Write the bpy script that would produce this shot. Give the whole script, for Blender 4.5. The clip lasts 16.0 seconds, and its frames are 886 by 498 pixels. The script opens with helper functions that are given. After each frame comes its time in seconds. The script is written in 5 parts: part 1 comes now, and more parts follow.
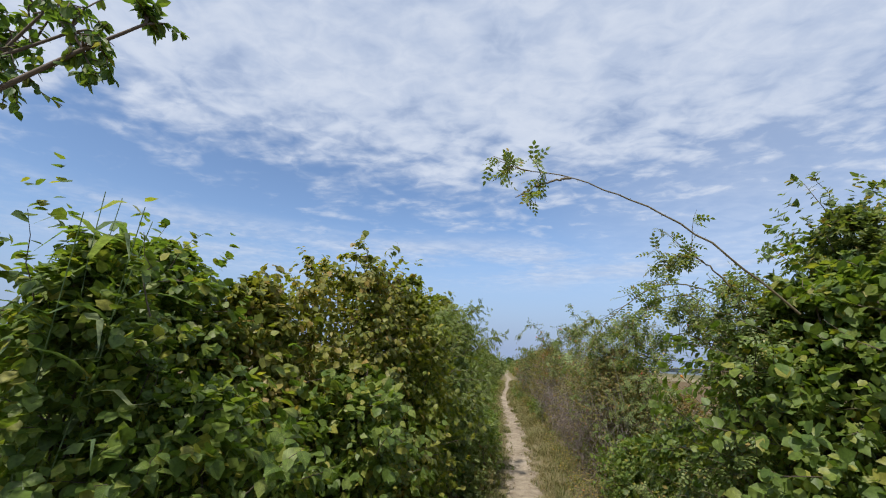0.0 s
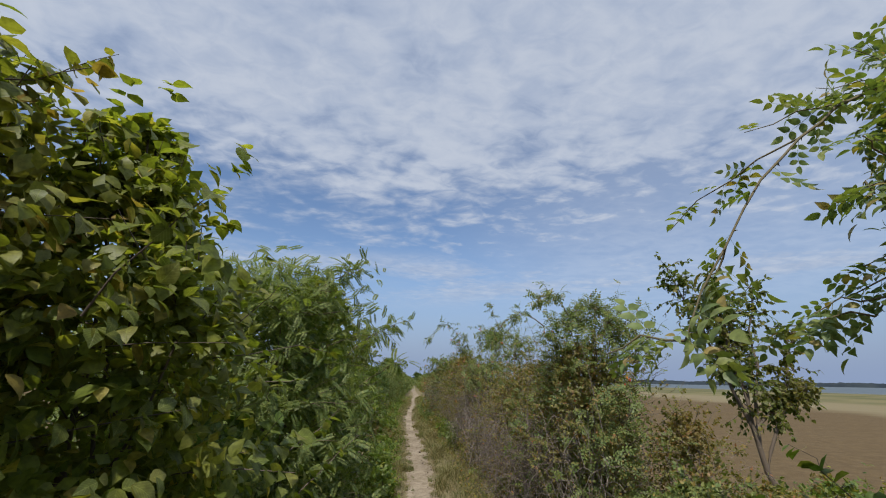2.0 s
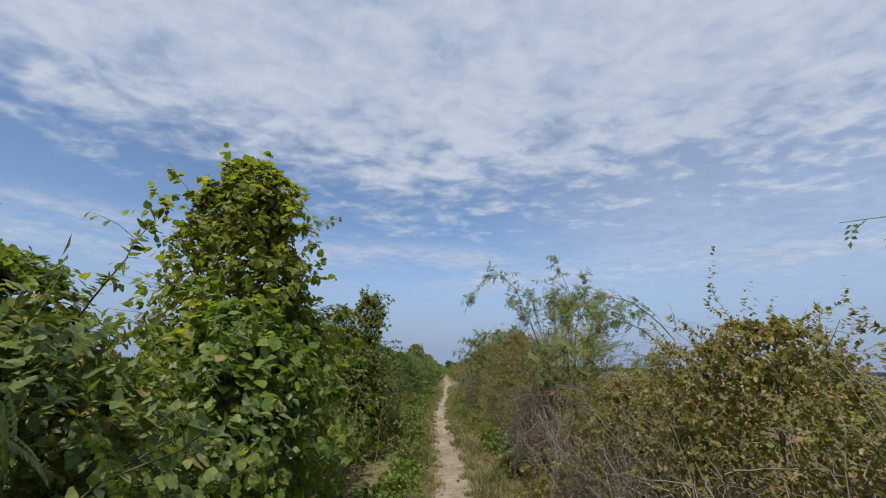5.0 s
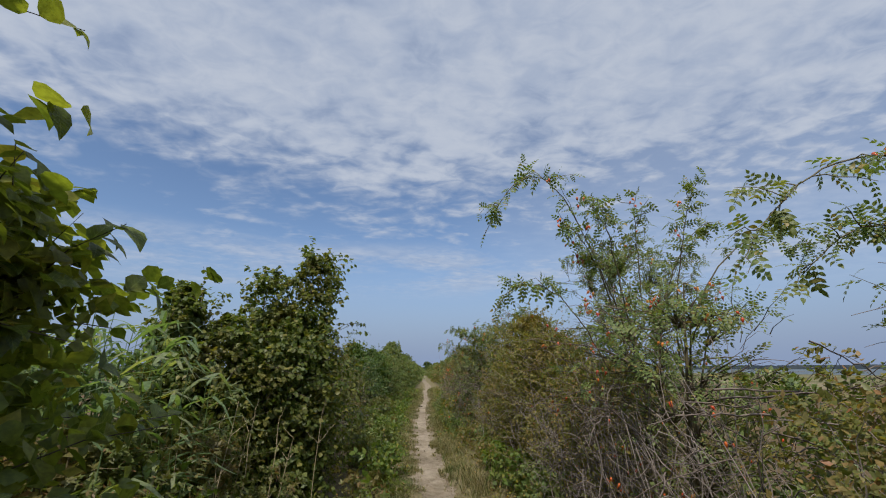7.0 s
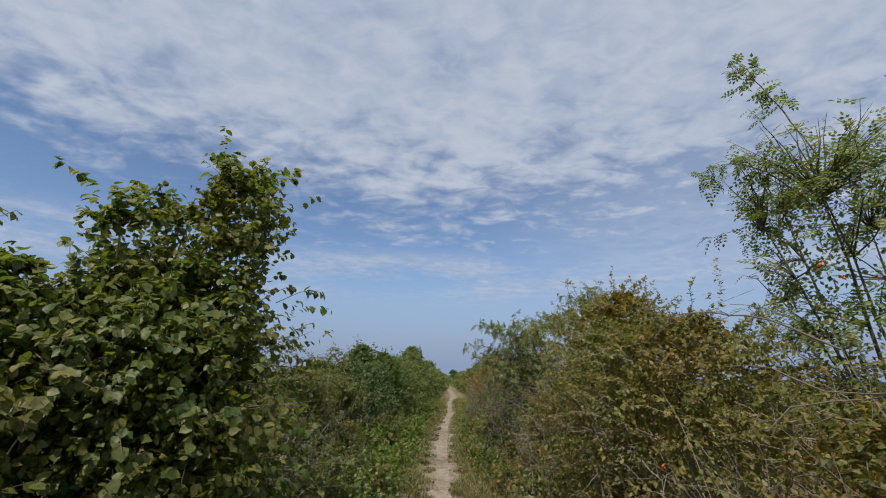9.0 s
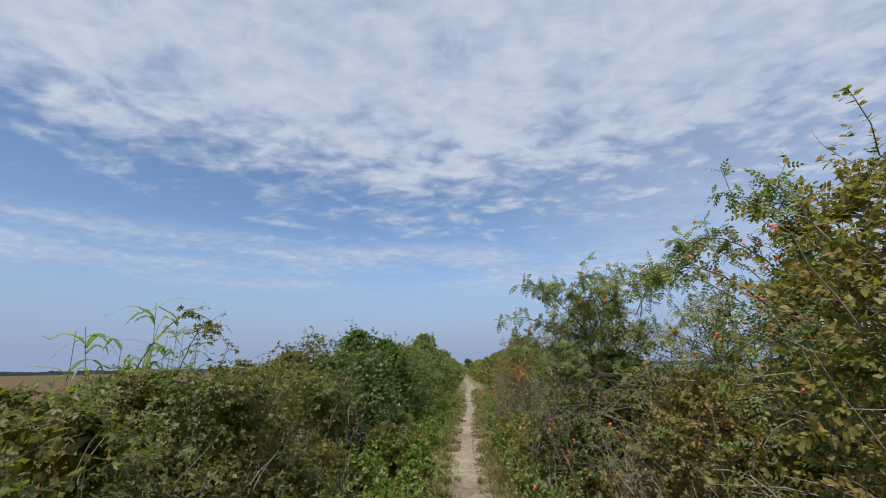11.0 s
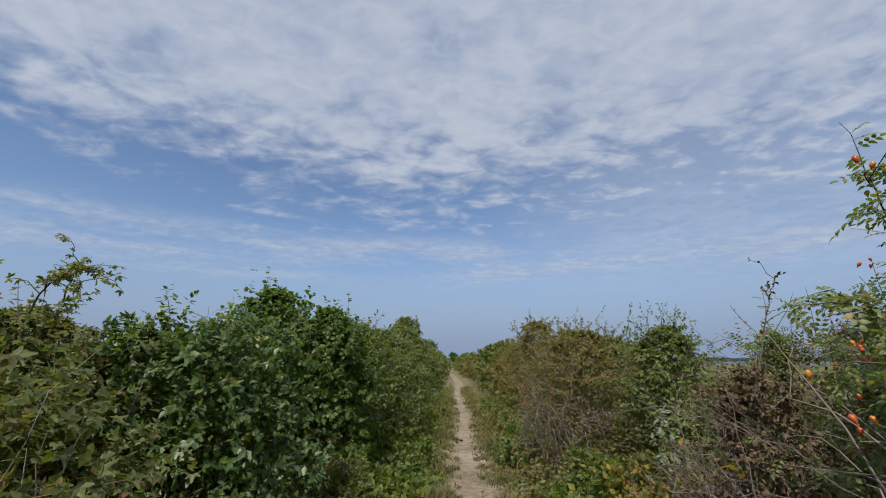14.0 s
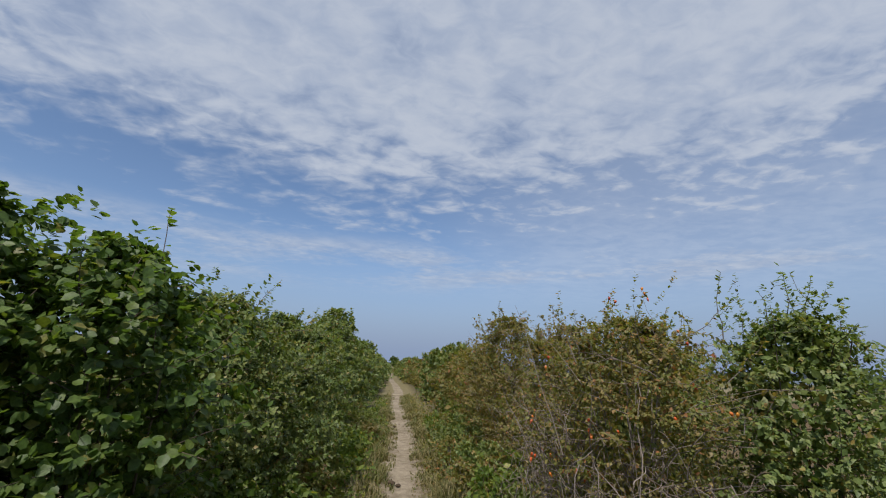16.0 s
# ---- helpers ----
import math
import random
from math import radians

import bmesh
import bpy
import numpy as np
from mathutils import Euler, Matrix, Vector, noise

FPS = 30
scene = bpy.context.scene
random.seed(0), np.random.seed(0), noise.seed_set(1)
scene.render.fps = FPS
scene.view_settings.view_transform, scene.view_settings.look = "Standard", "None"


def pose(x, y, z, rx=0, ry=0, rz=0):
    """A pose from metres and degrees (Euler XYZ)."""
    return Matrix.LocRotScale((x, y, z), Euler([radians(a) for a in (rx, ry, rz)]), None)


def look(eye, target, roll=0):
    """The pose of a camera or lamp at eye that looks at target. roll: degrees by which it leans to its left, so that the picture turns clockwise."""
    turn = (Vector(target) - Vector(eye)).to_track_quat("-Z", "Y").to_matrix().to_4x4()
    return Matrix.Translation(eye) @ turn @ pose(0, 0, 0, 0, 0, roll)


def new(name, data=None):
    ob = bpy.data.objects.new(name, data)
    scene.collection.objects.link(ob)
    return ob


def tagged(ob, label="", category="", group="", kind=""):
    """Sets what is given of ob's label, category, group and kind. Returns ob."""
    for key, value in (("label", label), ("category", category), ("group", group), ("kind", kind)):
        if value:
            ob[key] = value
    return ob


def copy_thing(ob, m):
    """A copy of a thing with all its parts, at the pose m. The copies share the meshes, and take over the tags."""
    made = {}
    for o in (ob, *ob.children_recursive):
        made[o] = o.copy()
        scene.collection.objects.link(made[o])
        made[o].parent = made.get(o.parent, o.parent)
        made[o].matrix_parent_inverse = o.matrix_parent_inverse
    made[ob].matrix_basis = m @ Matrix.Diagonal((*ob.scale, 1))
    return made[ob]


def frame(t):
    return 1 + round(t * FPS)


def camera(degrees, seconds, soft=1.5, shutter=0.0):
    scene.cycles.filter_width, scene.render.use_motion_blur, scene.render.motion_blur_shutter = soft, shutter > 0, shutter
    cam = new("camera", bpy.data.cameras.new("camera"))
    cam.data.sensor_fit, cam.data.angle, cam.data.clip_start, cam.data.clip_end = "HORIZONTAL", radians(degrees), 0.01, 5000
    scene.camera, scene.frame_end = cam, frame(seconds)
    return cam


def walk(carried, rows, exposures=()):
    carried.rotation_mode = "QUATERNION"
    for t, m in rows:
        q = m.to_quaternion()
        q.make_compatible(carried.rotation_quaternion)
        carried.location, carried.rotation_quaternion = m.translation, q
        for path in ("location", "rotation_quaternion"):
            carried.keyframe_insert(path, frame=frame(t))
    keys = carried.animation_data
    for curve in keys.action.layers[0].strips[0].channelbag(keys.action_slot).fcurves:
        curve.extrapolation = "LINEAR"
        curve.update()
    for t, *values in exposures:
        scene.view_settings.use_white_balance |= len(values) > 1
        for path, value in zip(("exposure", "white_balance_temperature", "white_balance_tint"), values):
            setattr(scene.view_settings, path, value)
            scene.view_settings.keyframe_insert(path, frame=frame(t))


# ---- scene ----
cam = camera(94.6, 16.0, soft=1.1)
PATH = [
    (0, (0.225, 0.389, 1.712), (-0.1, 2.291, 2.24), 2.5),
    (0.5, (0.209, 1.226, 1.755), (-0.026, 3.122, 2.348), 2.0),
    (1, (0.186, 1.936, 1.706), (0.085, 3.831, 2.338), 1.3),
    (1.5, (0.221, 2.687, 1.678), (0.221, 4.588, 2.299), 1.3),
    (2, (0.252, 3.386, 1.635), (0.354, 5.288, 2.244), 0.9),
    (2.5, (0.342, 4.081, 1.631), (0.528, 5.976, 2.241), 1.2),
    (3, (0.397, 4.721, 1.642), (0.576, 6.625, 2.227), 1.4),
    (3.5, (0.42, 5.451, 1.595), (0.575, 7.365, 2.156), 1.7),
    (4, (0.403, 6.013, 1.595), (0.407, 7.937, 2.138), 1.4),
    (6.3, (-0.013, 9.192, 1.534), (-0.062, 11.105, 2.115), 0.9),
    (6.5, (-0.011, 9.472, 1.499), (-0.02, 11.387, 2.077), 0.7),
    (7, (0.054, 10.208, 1.509), (0.125, 12.125, 2.074), -0.2),
    (7.5, (0.097, 10.874, 1.507), (0.156, 12.796, 2.059), -0.3),
    (8, (0.132, 11.565, 1.512), (0.137, 13.486, 2.069), -0.0),
    (8.5, (0.17, 12.225, 1.533), (0.093, 14.135, 2.122), 1.2),
    (9, (0.151, 12.888, 1.533), (0.092, 14.795, 2.133), 1.0),
    (9.2, (0.161, 13.17, 1.526), (0.1, 15.076, 2.128), 0.5),
    (11.3, (-0.044, 16.0, 1.565), (-0.148, 17.922, 2.109), -1.1),
    (11.5, (-0.036, 16.285, 1.548), (-0.119, 18.21, 2.083), -1.0),
    (12, (-0.082, 16.977, 1.559), (-0.176, 18.91, 2.064), -0.7),
    (12.5, (-0.199, 17.694, 1.549), (-0.28, 19.629, 2.045), -0.8),
    (13, (-0.247, 18.405, 1.569), (-0.32, 20.339, 2.072), -0.8),
    (13.5, (-0.336, 19.093, 1.561), (-0.387, 21.024, 2.078), -0.6),
    (14, (-0.357, 19.828, 1.561), (-0.399, 21.758, 2.087), -0.0),
    (14.5, (-0.479, 20.578, 1.545), (-0.467, 22.51, 2.061), -0.1),
    (15, (-0.435, 21.273, 1.55), (-0.309, 23.198, 2.078), 0.5),
    (15.5, (-0.409, 21.94, 1.53), (-0.229, 23.857, 2.072), 1.4),
    (16, (-0.358, 22.59, 1.568), (-0.148, 24.501, 2.12), 1.8),
]
walk(cam, [(t, look(eye, target, roll)) for t, eye, target, roll in PATH],
     exposures=[(0, 0.24), (0.5, -0.06), (1.5, -0.08), (3, 0.0), (4, 0.06), (6.3, -0.1), (7, -0.14), (9.2, -0.14), (11.3, 0.06), (12, -0.04), (13, -0.1), (14, -0.15), (16, -0.15)])

# ---- world, sun and exposure ----
SUN_AZ, SUN_EL = 196.0, 55.0   # compass bearing of the sun (0 = ahead along the path, 90 = right) and its height


def node(nt, kind, **sets):
    n = nt.nodes.new(kind)
    for key, value in sets.items():
        if key in n.inputs:
            n.inputs[key].default_value = value
    return n


def maths(nt, op, a, b=None, c=None, clamp=False):
    n = nt.nodes.new("ShaderNodeMath")
    n.operation, n.use_clamp = op, clamp
    for i, v in enumerate((a, b, c)):
        if v is None:
            continue
        if isinstance(v, (int, float)):
            n.inputs[i].default_value = v
        else:
            nt.links.new(v, n.inputs[i])
    return n.outputs[0]


def vmath(nt, op, a, b=None):
    n = nt.nodes.new("ShaderNodeVectorMath")
    n.operation = op
    for i, v in enumerate((a, b)):
        if v is None:
            continue
        if isinstance(v, (tuple, Vector)):
            n.inputs[i].default_value = v
        else:
            nt.links.new(v, n.inputs[i])
    return n.outputs["Value"] if op == "DOT_PRODUCT" else n.outputs[0]


def step(nt, value, lo, hi, out_lo=0.0, out_hi=1.0):
    n = nt.nodes.new("ShaderNodeMapRange")
    n.interpolation_type = "SMOOTHSTEP"
    nt.links.new(value, n.inputs["Value"])
    for key, v in (("From Min", lo), ("From Max", hi), ("To Min", out_lo), ("To Max", out_hi)):
        n.inputs[key].default_value = v
    return n.outputs["Result"]


def mix(nt, fac, a, b):
    n = nt.nodes.new("ShaderNodeMix")
    n.data_type = "RGBA"
    for key, v in ((0, fac), (6, a), (7, b)):
        if isinstance(v, (int, float)):
            n.inputs[key].default_value = v
        elif isinstance(v, tuple):
            n.inputs[key].default_value = (*v, 1)
        else:
            nt.links.new(v, n.inputs[key])
    return n.outputs[2]


def noise_tex(nt, vec, scale, detail=4, rough=0.55, distort=0.0):
    n = nt.nodes.new("ShaderNodeTexNoise")
    n.inputs["Scale"].default_value, n.inputs["Detail"].default_value = scale, detail
    n.inputs["Roughness"].default_value, n.inputs["Distortion"].default_value = rough, distort
    if vec is not None:
        nt.links.new(vec, n.inputs["Vector"])
    return n.outputs["Fac"]


def bearing(az, el):
    a, e = radians(az), radians(el)
    return Vector((math.sin(a) * math.cos(e), math.cos(a) * math.cos(e), math.sin(e)))


def build_world():
    world = bpy.data.worlds.new("sky")
    scene.world = world
    world.use_nodes = True
    nt = world.node_tree
    nt.nodes.clear()
    sky = nt.nodes.new("ShaderNodeTexSky")
    sky.sky_type, sky.sun_disc = "NISHITA", False
    sky.sun_elevation, sky.sun_rotation = radians(SUN_EL), radians(SUN_AZ)
    sky.air_density, sky.dust_density, sky.ozone_density = 1.0, 0.7, 2.0
    way = nt.nodes.new("ShaderNodeTexCoord").outputs["Generated"]
    sep = nt.nodes.new("ShaderNodeSeparateXYZ")
    nt.links.new(way, sep.inputs[0])
    x, y, z = sep.outputs
    up = maths(nt, "MAXIMUM", z, 0.0)
    lift = maths(nt, "ADD", up, 0.07)
    flat = nt.nodes.new("ShaderNodeCombineXYZ")
    nt.links.new(maths(nt, "DIVIDE", x, lift), flat.inputs[0])
    nt.links.new(maths(nt, "DIVIDE", y, lift), flat.inputs[1])
    sheet = flat.outputs[0]
    # a flat deck of small rounded clumps, broken up by wide masses and by finer wisps
    broad = noise_tex(nt, sheet, 1.1, 3, 0.5)
    clump = noise_tex(nt, vmath(nt, "MULTIPLY", sheet, (0.75, 1.0, 1.0)), 5.5, 3, 0.5, 0.5)
    grain = noise_tex(nt, vmath(nt, "MULTIPLY", sheet, (0.8, 1.0, 1.0)), 13.0, 4, 0.58, 0.5)
    cover = maths(nt, "ADD", maths(nt, "MULTIPLY", broad, 0.35), maths(nt, "MULTIPLY", clump, 0.95))
    cover = maths(nt, "ADD", cover, maths(nt, "MULTIPLY", grain, 0.48))
    cover = maths(nt, "ADD", cover, step(nt, up, 0.27, 0.62, -0.24, 0.34))
    # clearer and thicker stretches of sky
    for az, el, inner, outer, depth in GAPS:
        near = vmath(nt, "DOT_PRODUCT", way, bearing(az, el))
        cover = maths(nt, "ADD", cover, step(nt, near, math.cos(radians(outer)), math.cos(radians(inner)), 0.0, depth))
    deck = step(nt, cover, 0.58, 1.14)
    # long thin streaks low over the horizon
    low = noise_tex(nt, vmath(nt, "MULTIPLY", way, (1.7, 1.7, 11.0)), 1.9, 4, 0.5, 0.3)
    band = maths(nt, "MULTIPLY", step(nt, up, 0.15, 0.215), step(nt, up, 0.31, 0.25))
    streak = maths(nt, "MULTIPLY", step(nt, maths(nt, "ADD", maths(nt, "MULTIPLY", low, 0.8), maths(nt, "MULTIPLY", grain, 0.25)), 0.38, 0.72), band)
    streak = maths(nt, "MULTIPLY", streak, 0.88)
    # a pale veil low on the right
    veil = maths(nt, "MULTIPLY", step(nt, vmath(nt, "DOT_PRODUCT", way, bearing(46, 15)), math.cos(radians(44)), math.cos(radians(8)), 0.0, 0.5), step(nt, up, 0.10, 0.24))
    amount = maths(nt, "MAXIMUM", maths(nt, "MULTIPLY", deck, step(nt, up, 0.20, 0.32)), maths(nt, "MAXIMUM", streak, veil))
    amount = maths(nt, "MULTIPLY", amount, 0.93)
    shade = step(nt, maths(nt, "ADD", maths(nt, "MULTIPLY", clump, 0.55), maths(nt, "ADD", maths(nt, "MULTIPLY", broad, 0.35), maths(nt, "MULTIPLY", grain, 0.45))), 0.52, 0.84)
    cloud = mix(nt, shade, CLOUD_THIN, CLOUD_THICK)
    clear = mix(nt, 1.0, (0, 0, 0), sky.outputs[0])
    scaled = vmath(nt, "MULTIPLY", clear, SKY_GAIN)
    haze = mix(nt, step(nt, up, 0.30, 0.0), scaled, HAZE)
    colour = mix(nt, amount, haze, cloud)
    back = nt.nodes.new("ShaderNodeBackground")
    back.inputs["Strength"].default_value = 1.0
    nt.links.new(colour, back.inputs["Color"])
    out = nt.nodes.new("ShaderNodeOutputWorld")
    nt.links.new(back.outputs[0], out.inputs[0])


SKY_GAIN = (0.124, 0.129, 0.138)
HAZE = (0.28, 0.36, 0.54)
CLOUD_THIN, CLOUD_THICK = (0.415, 0.49, 0.64), (0.57, 0.625, 0.73)
GAPS = [(-52, 18.5, 2, 10, -0.20), (-36, 20, 2, 8, -0.20), (-20, 21, 2, 7, -0.10), (42, 25, 3, 14, 0.12), (20, 23, 2, 8, 0.06)]
build_world()

sun = new("sun", bpy.data.lights.new("sun", "SUN"))
sun.data.energy, sun.data.angle, sun.data.color = 4.6, radians(0.8), (1.0, 0.95, 0.86)
sun.matrix_world = look(bearing(SUN_AZ, SUN_EL) * 50, (0, 0, 0))


# ---- materials ----
def material(name):
    m = bpy.data.materials.new(name)
    m.use_nodes = True
    nt = m.node_tree
    nt.nodes.clear()
    return m, nt


def finish(nt, shader):
    out = nt.nodes.new("ShaderNodeOutputMaterial")
    nt.links.new(shader, out.inputs["Surface"])


def ramp(nt, fac, stops):
    n = nt.nodes.new("ShaderNodeValToRGB")
    el = n.color_ramp.elements
    while len(el) < len(stops):
        el.new(0.5)
    for e, (p, c) in zip(el, stops):
        e.position, e.color = p, (*c, 1)
    nt.links.new(fac, n.inputs[0])
    return n.outputs[0]


LEAF_GAIN = (1.75, 1.68, 1.3)


def leaf_material(name, stops, clear=0.43, rough=0.48, patch=None, patch_amount=0.0, gloss=0.38, gain=LEAF_GAIN, single=False):
    """Thin leaves: each leaf takes its own tint, patches of the plant turn towards another tint, light passes through."""
    m, nt = material(name)
    geo = nt.nodes.new("ShaderNodeNewGeometry")
    where = geo.outputs["Position"]
    if single:
        # one blade to an object: its own tint, a pale midrib and curved side veins
        tint = ramp(nt, nt.nodes.new("ShaderNodeObjectInfo").outputs["Random"], stops)
        sep = nt.nodes.new("ShaderNodeSeparateXYZ")
        nt.links.new(nt.nodes.new("ShaderNodeTexCoord").outputs["Generated"], sep.inputs[0])
        off = maths(nt, "ABSOLUTE", maths(nt, "SUBTRACT", sep.outputs[0], 0.5))
        wave = maths(nt, "FRACT", maths(nt, "MULTIPLY", maths(nt, "SUBTRACT", sep.outputs[1], maths(nt, "MULTIPLY", off, 0.75)), 7.5))
        rib = maths(nt, "MAXIMUM", step(nt, off, 0.030, 0.008), step(nt, maths(nt, "ABSOLUTE", maths(nt, "SUBTRACT", wave, 0.5)), 0.13, 0.03, 0.0, 0.7))
        tint = mix(nt, maths(nt, "MULTIPLY", rib, 0.45), tint, (0.16, 0.19, 0.07))
    else:
        tint = ramp(nt, geo.outputs["Random Per Island"], stops)
    if patch:
        tint = mix(nt, maths(nt, "MULTIPLY", step(nt, noise_tex(nt, where, 1.9, 3), 0.45, 0.68), patch_amount), tint, patch)
    fine = noise_tex(nt, where, 60.0, 3)
    vary = step(nt, fine, 0.3, 0.7, 0.75, 1.2)
    tint = vmath(nt, "MULTIPLY", tint, gain)
    scale = nt.nodes.new("ShaderNodeVectorMath")
    scale.operation = "SCALE"
    nt.links.new(tint, scale.inputs[0])
    nt.links.new(vary, scale.inputs["Scale"])
    tint = scale.outputs[0]
    p = node(nt, "ShaderNodeBsdfPrincipled", Roughness=rough)
    p.inputs["Specular IOR Level"].default_value = gloss
    nt.links.new(tint, p.inputs["Base Color"])
    bump = node(nt, "ShaderNodeBump", Strength=0.35, Distance=0.002)
    nt.links.new(maths(nt, "MULTIPLY", rib, -1.0) if single else noise_tex(nt, where, 140.0, 2), bump.inputs["Height"])
    nt.links.new(bump.outputs[0], p.inputs["Normal"])
    t = nt.nodes.new("ShaderNodeBsdfTranslucent")
    nt.links.new(vmath(nt, "MULTIPLY", tint, (1.75, 1.8, 0.65)), t.inputs["Color"])
    s = nt.nodes.new("ShaderNodeMixShader")
    s.inputs[0].default_value = clear
    nt.links.new(p.outputs[0], s.inputs[1])
    nt.links.new(t.outputs[0], s.inputs[2])
    finish(nt, s.outputs[0])
    return m


def bark_material(name, a, b, scale=30.0):
    m, nt = material(name)
    where = nt.nodes.new("ShaderNodeNewGeometry")
    isl = where.outputs["Random Per Island"]
    pos = where.outputs["Position"]
    grain = noise_tex(nt, vmath(nt, "MULTIPLY", pos, (1, 1, 0.3)), scale, 5, 0.6)
    tint = mix(nt, maths(nt, "ADD", maths(nt, "MULTIPLY", grain, 0.6), maths(nt, "MULTIPLY", isl, 0.5)), a, b)
    p = node(nt, "ShaderNodeBsdfPrincipled", Roughness=0.85)
    nt.links.new(tint, p.inputs["Base Color"])
    bump = node(nt, "ShaderNodeBump", Strength=0.6, Distance=0.004)
    nt.links.new(grain, bump.inputs["Height"])
    nt.links.new(bump.outputs[0], p.inputs["Normal"])
    finish(nt, p.outputs[0])
    return m


def plain_material(name, a, b, rough=0.4, scale=40.0):
    m, nt = material(name)
    geo = nt.nodes.new("ShaderNodeNewGeometry")
    tint = mix(nt, step(nt, noise_tex(nt, geo.outputs["Position"], scale, 3), 0.35, 0.65), a, b)
    p = node(nt, "ShaderNodeBsdfPrincipled", Roughness=rough)
    nt.links.new(tint, p.inputs["Base Color"])
    finish(nt, p.outputs[0])
    return m


GREEN = leaf_material("broad_leaf_green", [(0.0, (0.040, 0.072, 0.018)), (0.45, (0.062, 0.098, 0.024)), (0.85, (0.092, 0.125, 0.032)), (0.97, (0.15, 0.155, 0.04))], gain=(1.85, 1.72, 1.35))
OLIVE = leaf_material("broad_leaf_olive", [(0.0, (0.050, 0.070, 0.019)), (0.45, (0.076, 0.092, 0.025)), (0.85, (0.105, 0.108, 0.034)), (0.97, (0.135, 0.10, 0.045))],
                      patch=(0.095, 0.082, 0.030), patch_amount=0.4, gain=(2.25, 2.08, 1.45))
DARK = leaf_material("broad_leaf_dark", [(0.0, (0.032, 0.060, 0.018)), (0.5, (0.048, 0.082, 0.024)), (0.9, (0.074, 0.106, 0.030)), (1.0, (0.11, 0.105, 0.035))])
DOGWOOD = leaf_material("dogwood_leaf", [(0.0, (0.044, 0.062, 0.016)), (0.5, (0.066, 0.085, 0.022)), (0.88, (0.095, 0.108, 0.030)), (1.0, (0.14, 0.125, 0.04))], patch=(0.078, 0.072, 0.024), patch_amount=0.35, clear=0.48, gain=(2.5, 2.32, 1.55))
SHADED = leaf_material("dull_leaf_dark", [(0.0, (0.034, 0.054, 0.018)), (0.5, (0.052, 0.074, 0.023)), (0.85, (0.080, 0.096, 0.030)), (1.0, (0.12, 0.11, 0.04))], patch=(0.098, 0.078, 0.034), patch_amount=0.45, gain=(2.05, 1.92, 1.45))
HEDGEROW = leaf_material("hedgerow_leaf_olive", [(0.0, (0.055, 0.070, 0.024)), (0.45, (0.080, 0.096, 0.034)), (0.82, (0.11, 0.112, 0.044)), (0.97, (0.13, 0.10, 0.05))], patch=(0.125, 0.092, 0.050), patch_amount=0.5, gain=(2.15, 1.86, 1.28))
HEDGE = leaf_material("hedge_leaf_green", [(0.0, (0.034, 0.062, 0.020)), (0.5, (0.050, 0.084, 0.027)), (0.9, (0.076, 0.108, 0.034)), (1.0, (0.11, 0.105, 0.038))], clear=0.36, rough=0.42, gloss=0.5, gain=(1.7, 1.66, 1.4))
FEATHER = leaf_material("pinnate_leaf", [(0.0, (0.050, 0.080, 0.028)), (0.5, (0.075, 0.106, 0.038)), (1.0, (0.115, 0.138, 0.05))], clear=0.42, gain=(1.9, 1.75, 1.4))
ROSE = leaf_material("rose_leaf", [(0.0, (0.050, 0.074, 0.028)), (0.5, (0.077, 0.101, 0.036)), (0.9, (0.110, 0.122, 0.044)), (0.985, (0.16, 0.115, 0.045))],
                     patch=(0.112, 0.095, 0.042), patch_amount=0.25, clear=0.34, gain=(1.8, 1.85, 1.5))
MIXED = leaf_material("small_leaf_mixed", [(0.0, (0.055, 0.070, 0.024)), (0.4, (0.080, 0.094, 0.034)), (0.75, (0.115, 0.112, 0.046)), (0.92, (0.142, 0.104, 0.055)), (0.99, (0.15, 0.075, 0.042))],
                      patch=(0.128, 0.098, 0.062), patch_amount=0.5, gain=(2.05, 1.82, 1.42))
BRAMBLE = leaf_material("bramble_leaf", [(0.0, (0.050, 0.078, 0.028)), (0.5, (0.074, 0.106, 0.038)), (0.9, (0.10, 0.125, 0.048)), (0.985, (0.13, 0.085, 0.05))],
                        patch=(0.125, 0.088, 0.05), patch_amount=0.6, gain=(1.7, 1.46, 1.2))
BROWN = leaf_material("withered_leaf", [(0.0, (0.085, 0.055, 0.034)), (0.5, (0.12, 0.080, 0.050)), (1.0, (0.17, 0.12, 0.07))], clear=0.2, rough=0.7, gain=(1.1, 1.1, 1.1))
YELLOW = leaf_material("yellow_leaf", [(0.0, (0.06, 0.085, 0.026)), (0.6, (0.11, 0.12, 0.035)), (0.85, (0.26, 0.20, 0.03)), (1.0, (0.30, 0.14, 0.04))], gain=(1.3, 1.3, 1.2))
PALE = leaf_material("pale_leaf_back", [(0.0, (0.20, 0.24, 0.16)), (1.0, (0.34, 0.36, 0.27))], gain=(1, 1, 1))
REED = leaf_material("reed_leaf", [(0.0, (0.09, 0.13, 0.05)), (0.6, (0.14, 0.18, 0.08)), (1.0, (0.24, 0.23, 0.12))], gain=(1.1, 1.2, 1.2))
GRASS = leaf_material("grass_blade", [(0.0, (0.075, 0.090, 0.028)), (0.3, (0.13, 0.125, 0.045)), (0.6, (0.21, 0.175, 0.080)), (1.0, (0.30, 0.245, 0.14))],
                      clear=0.25, rough=0.6, patch=(0.085, 0.115, 0.030), patch_amount=0.8, gloss=0.3, gain=(1, 1, 1))
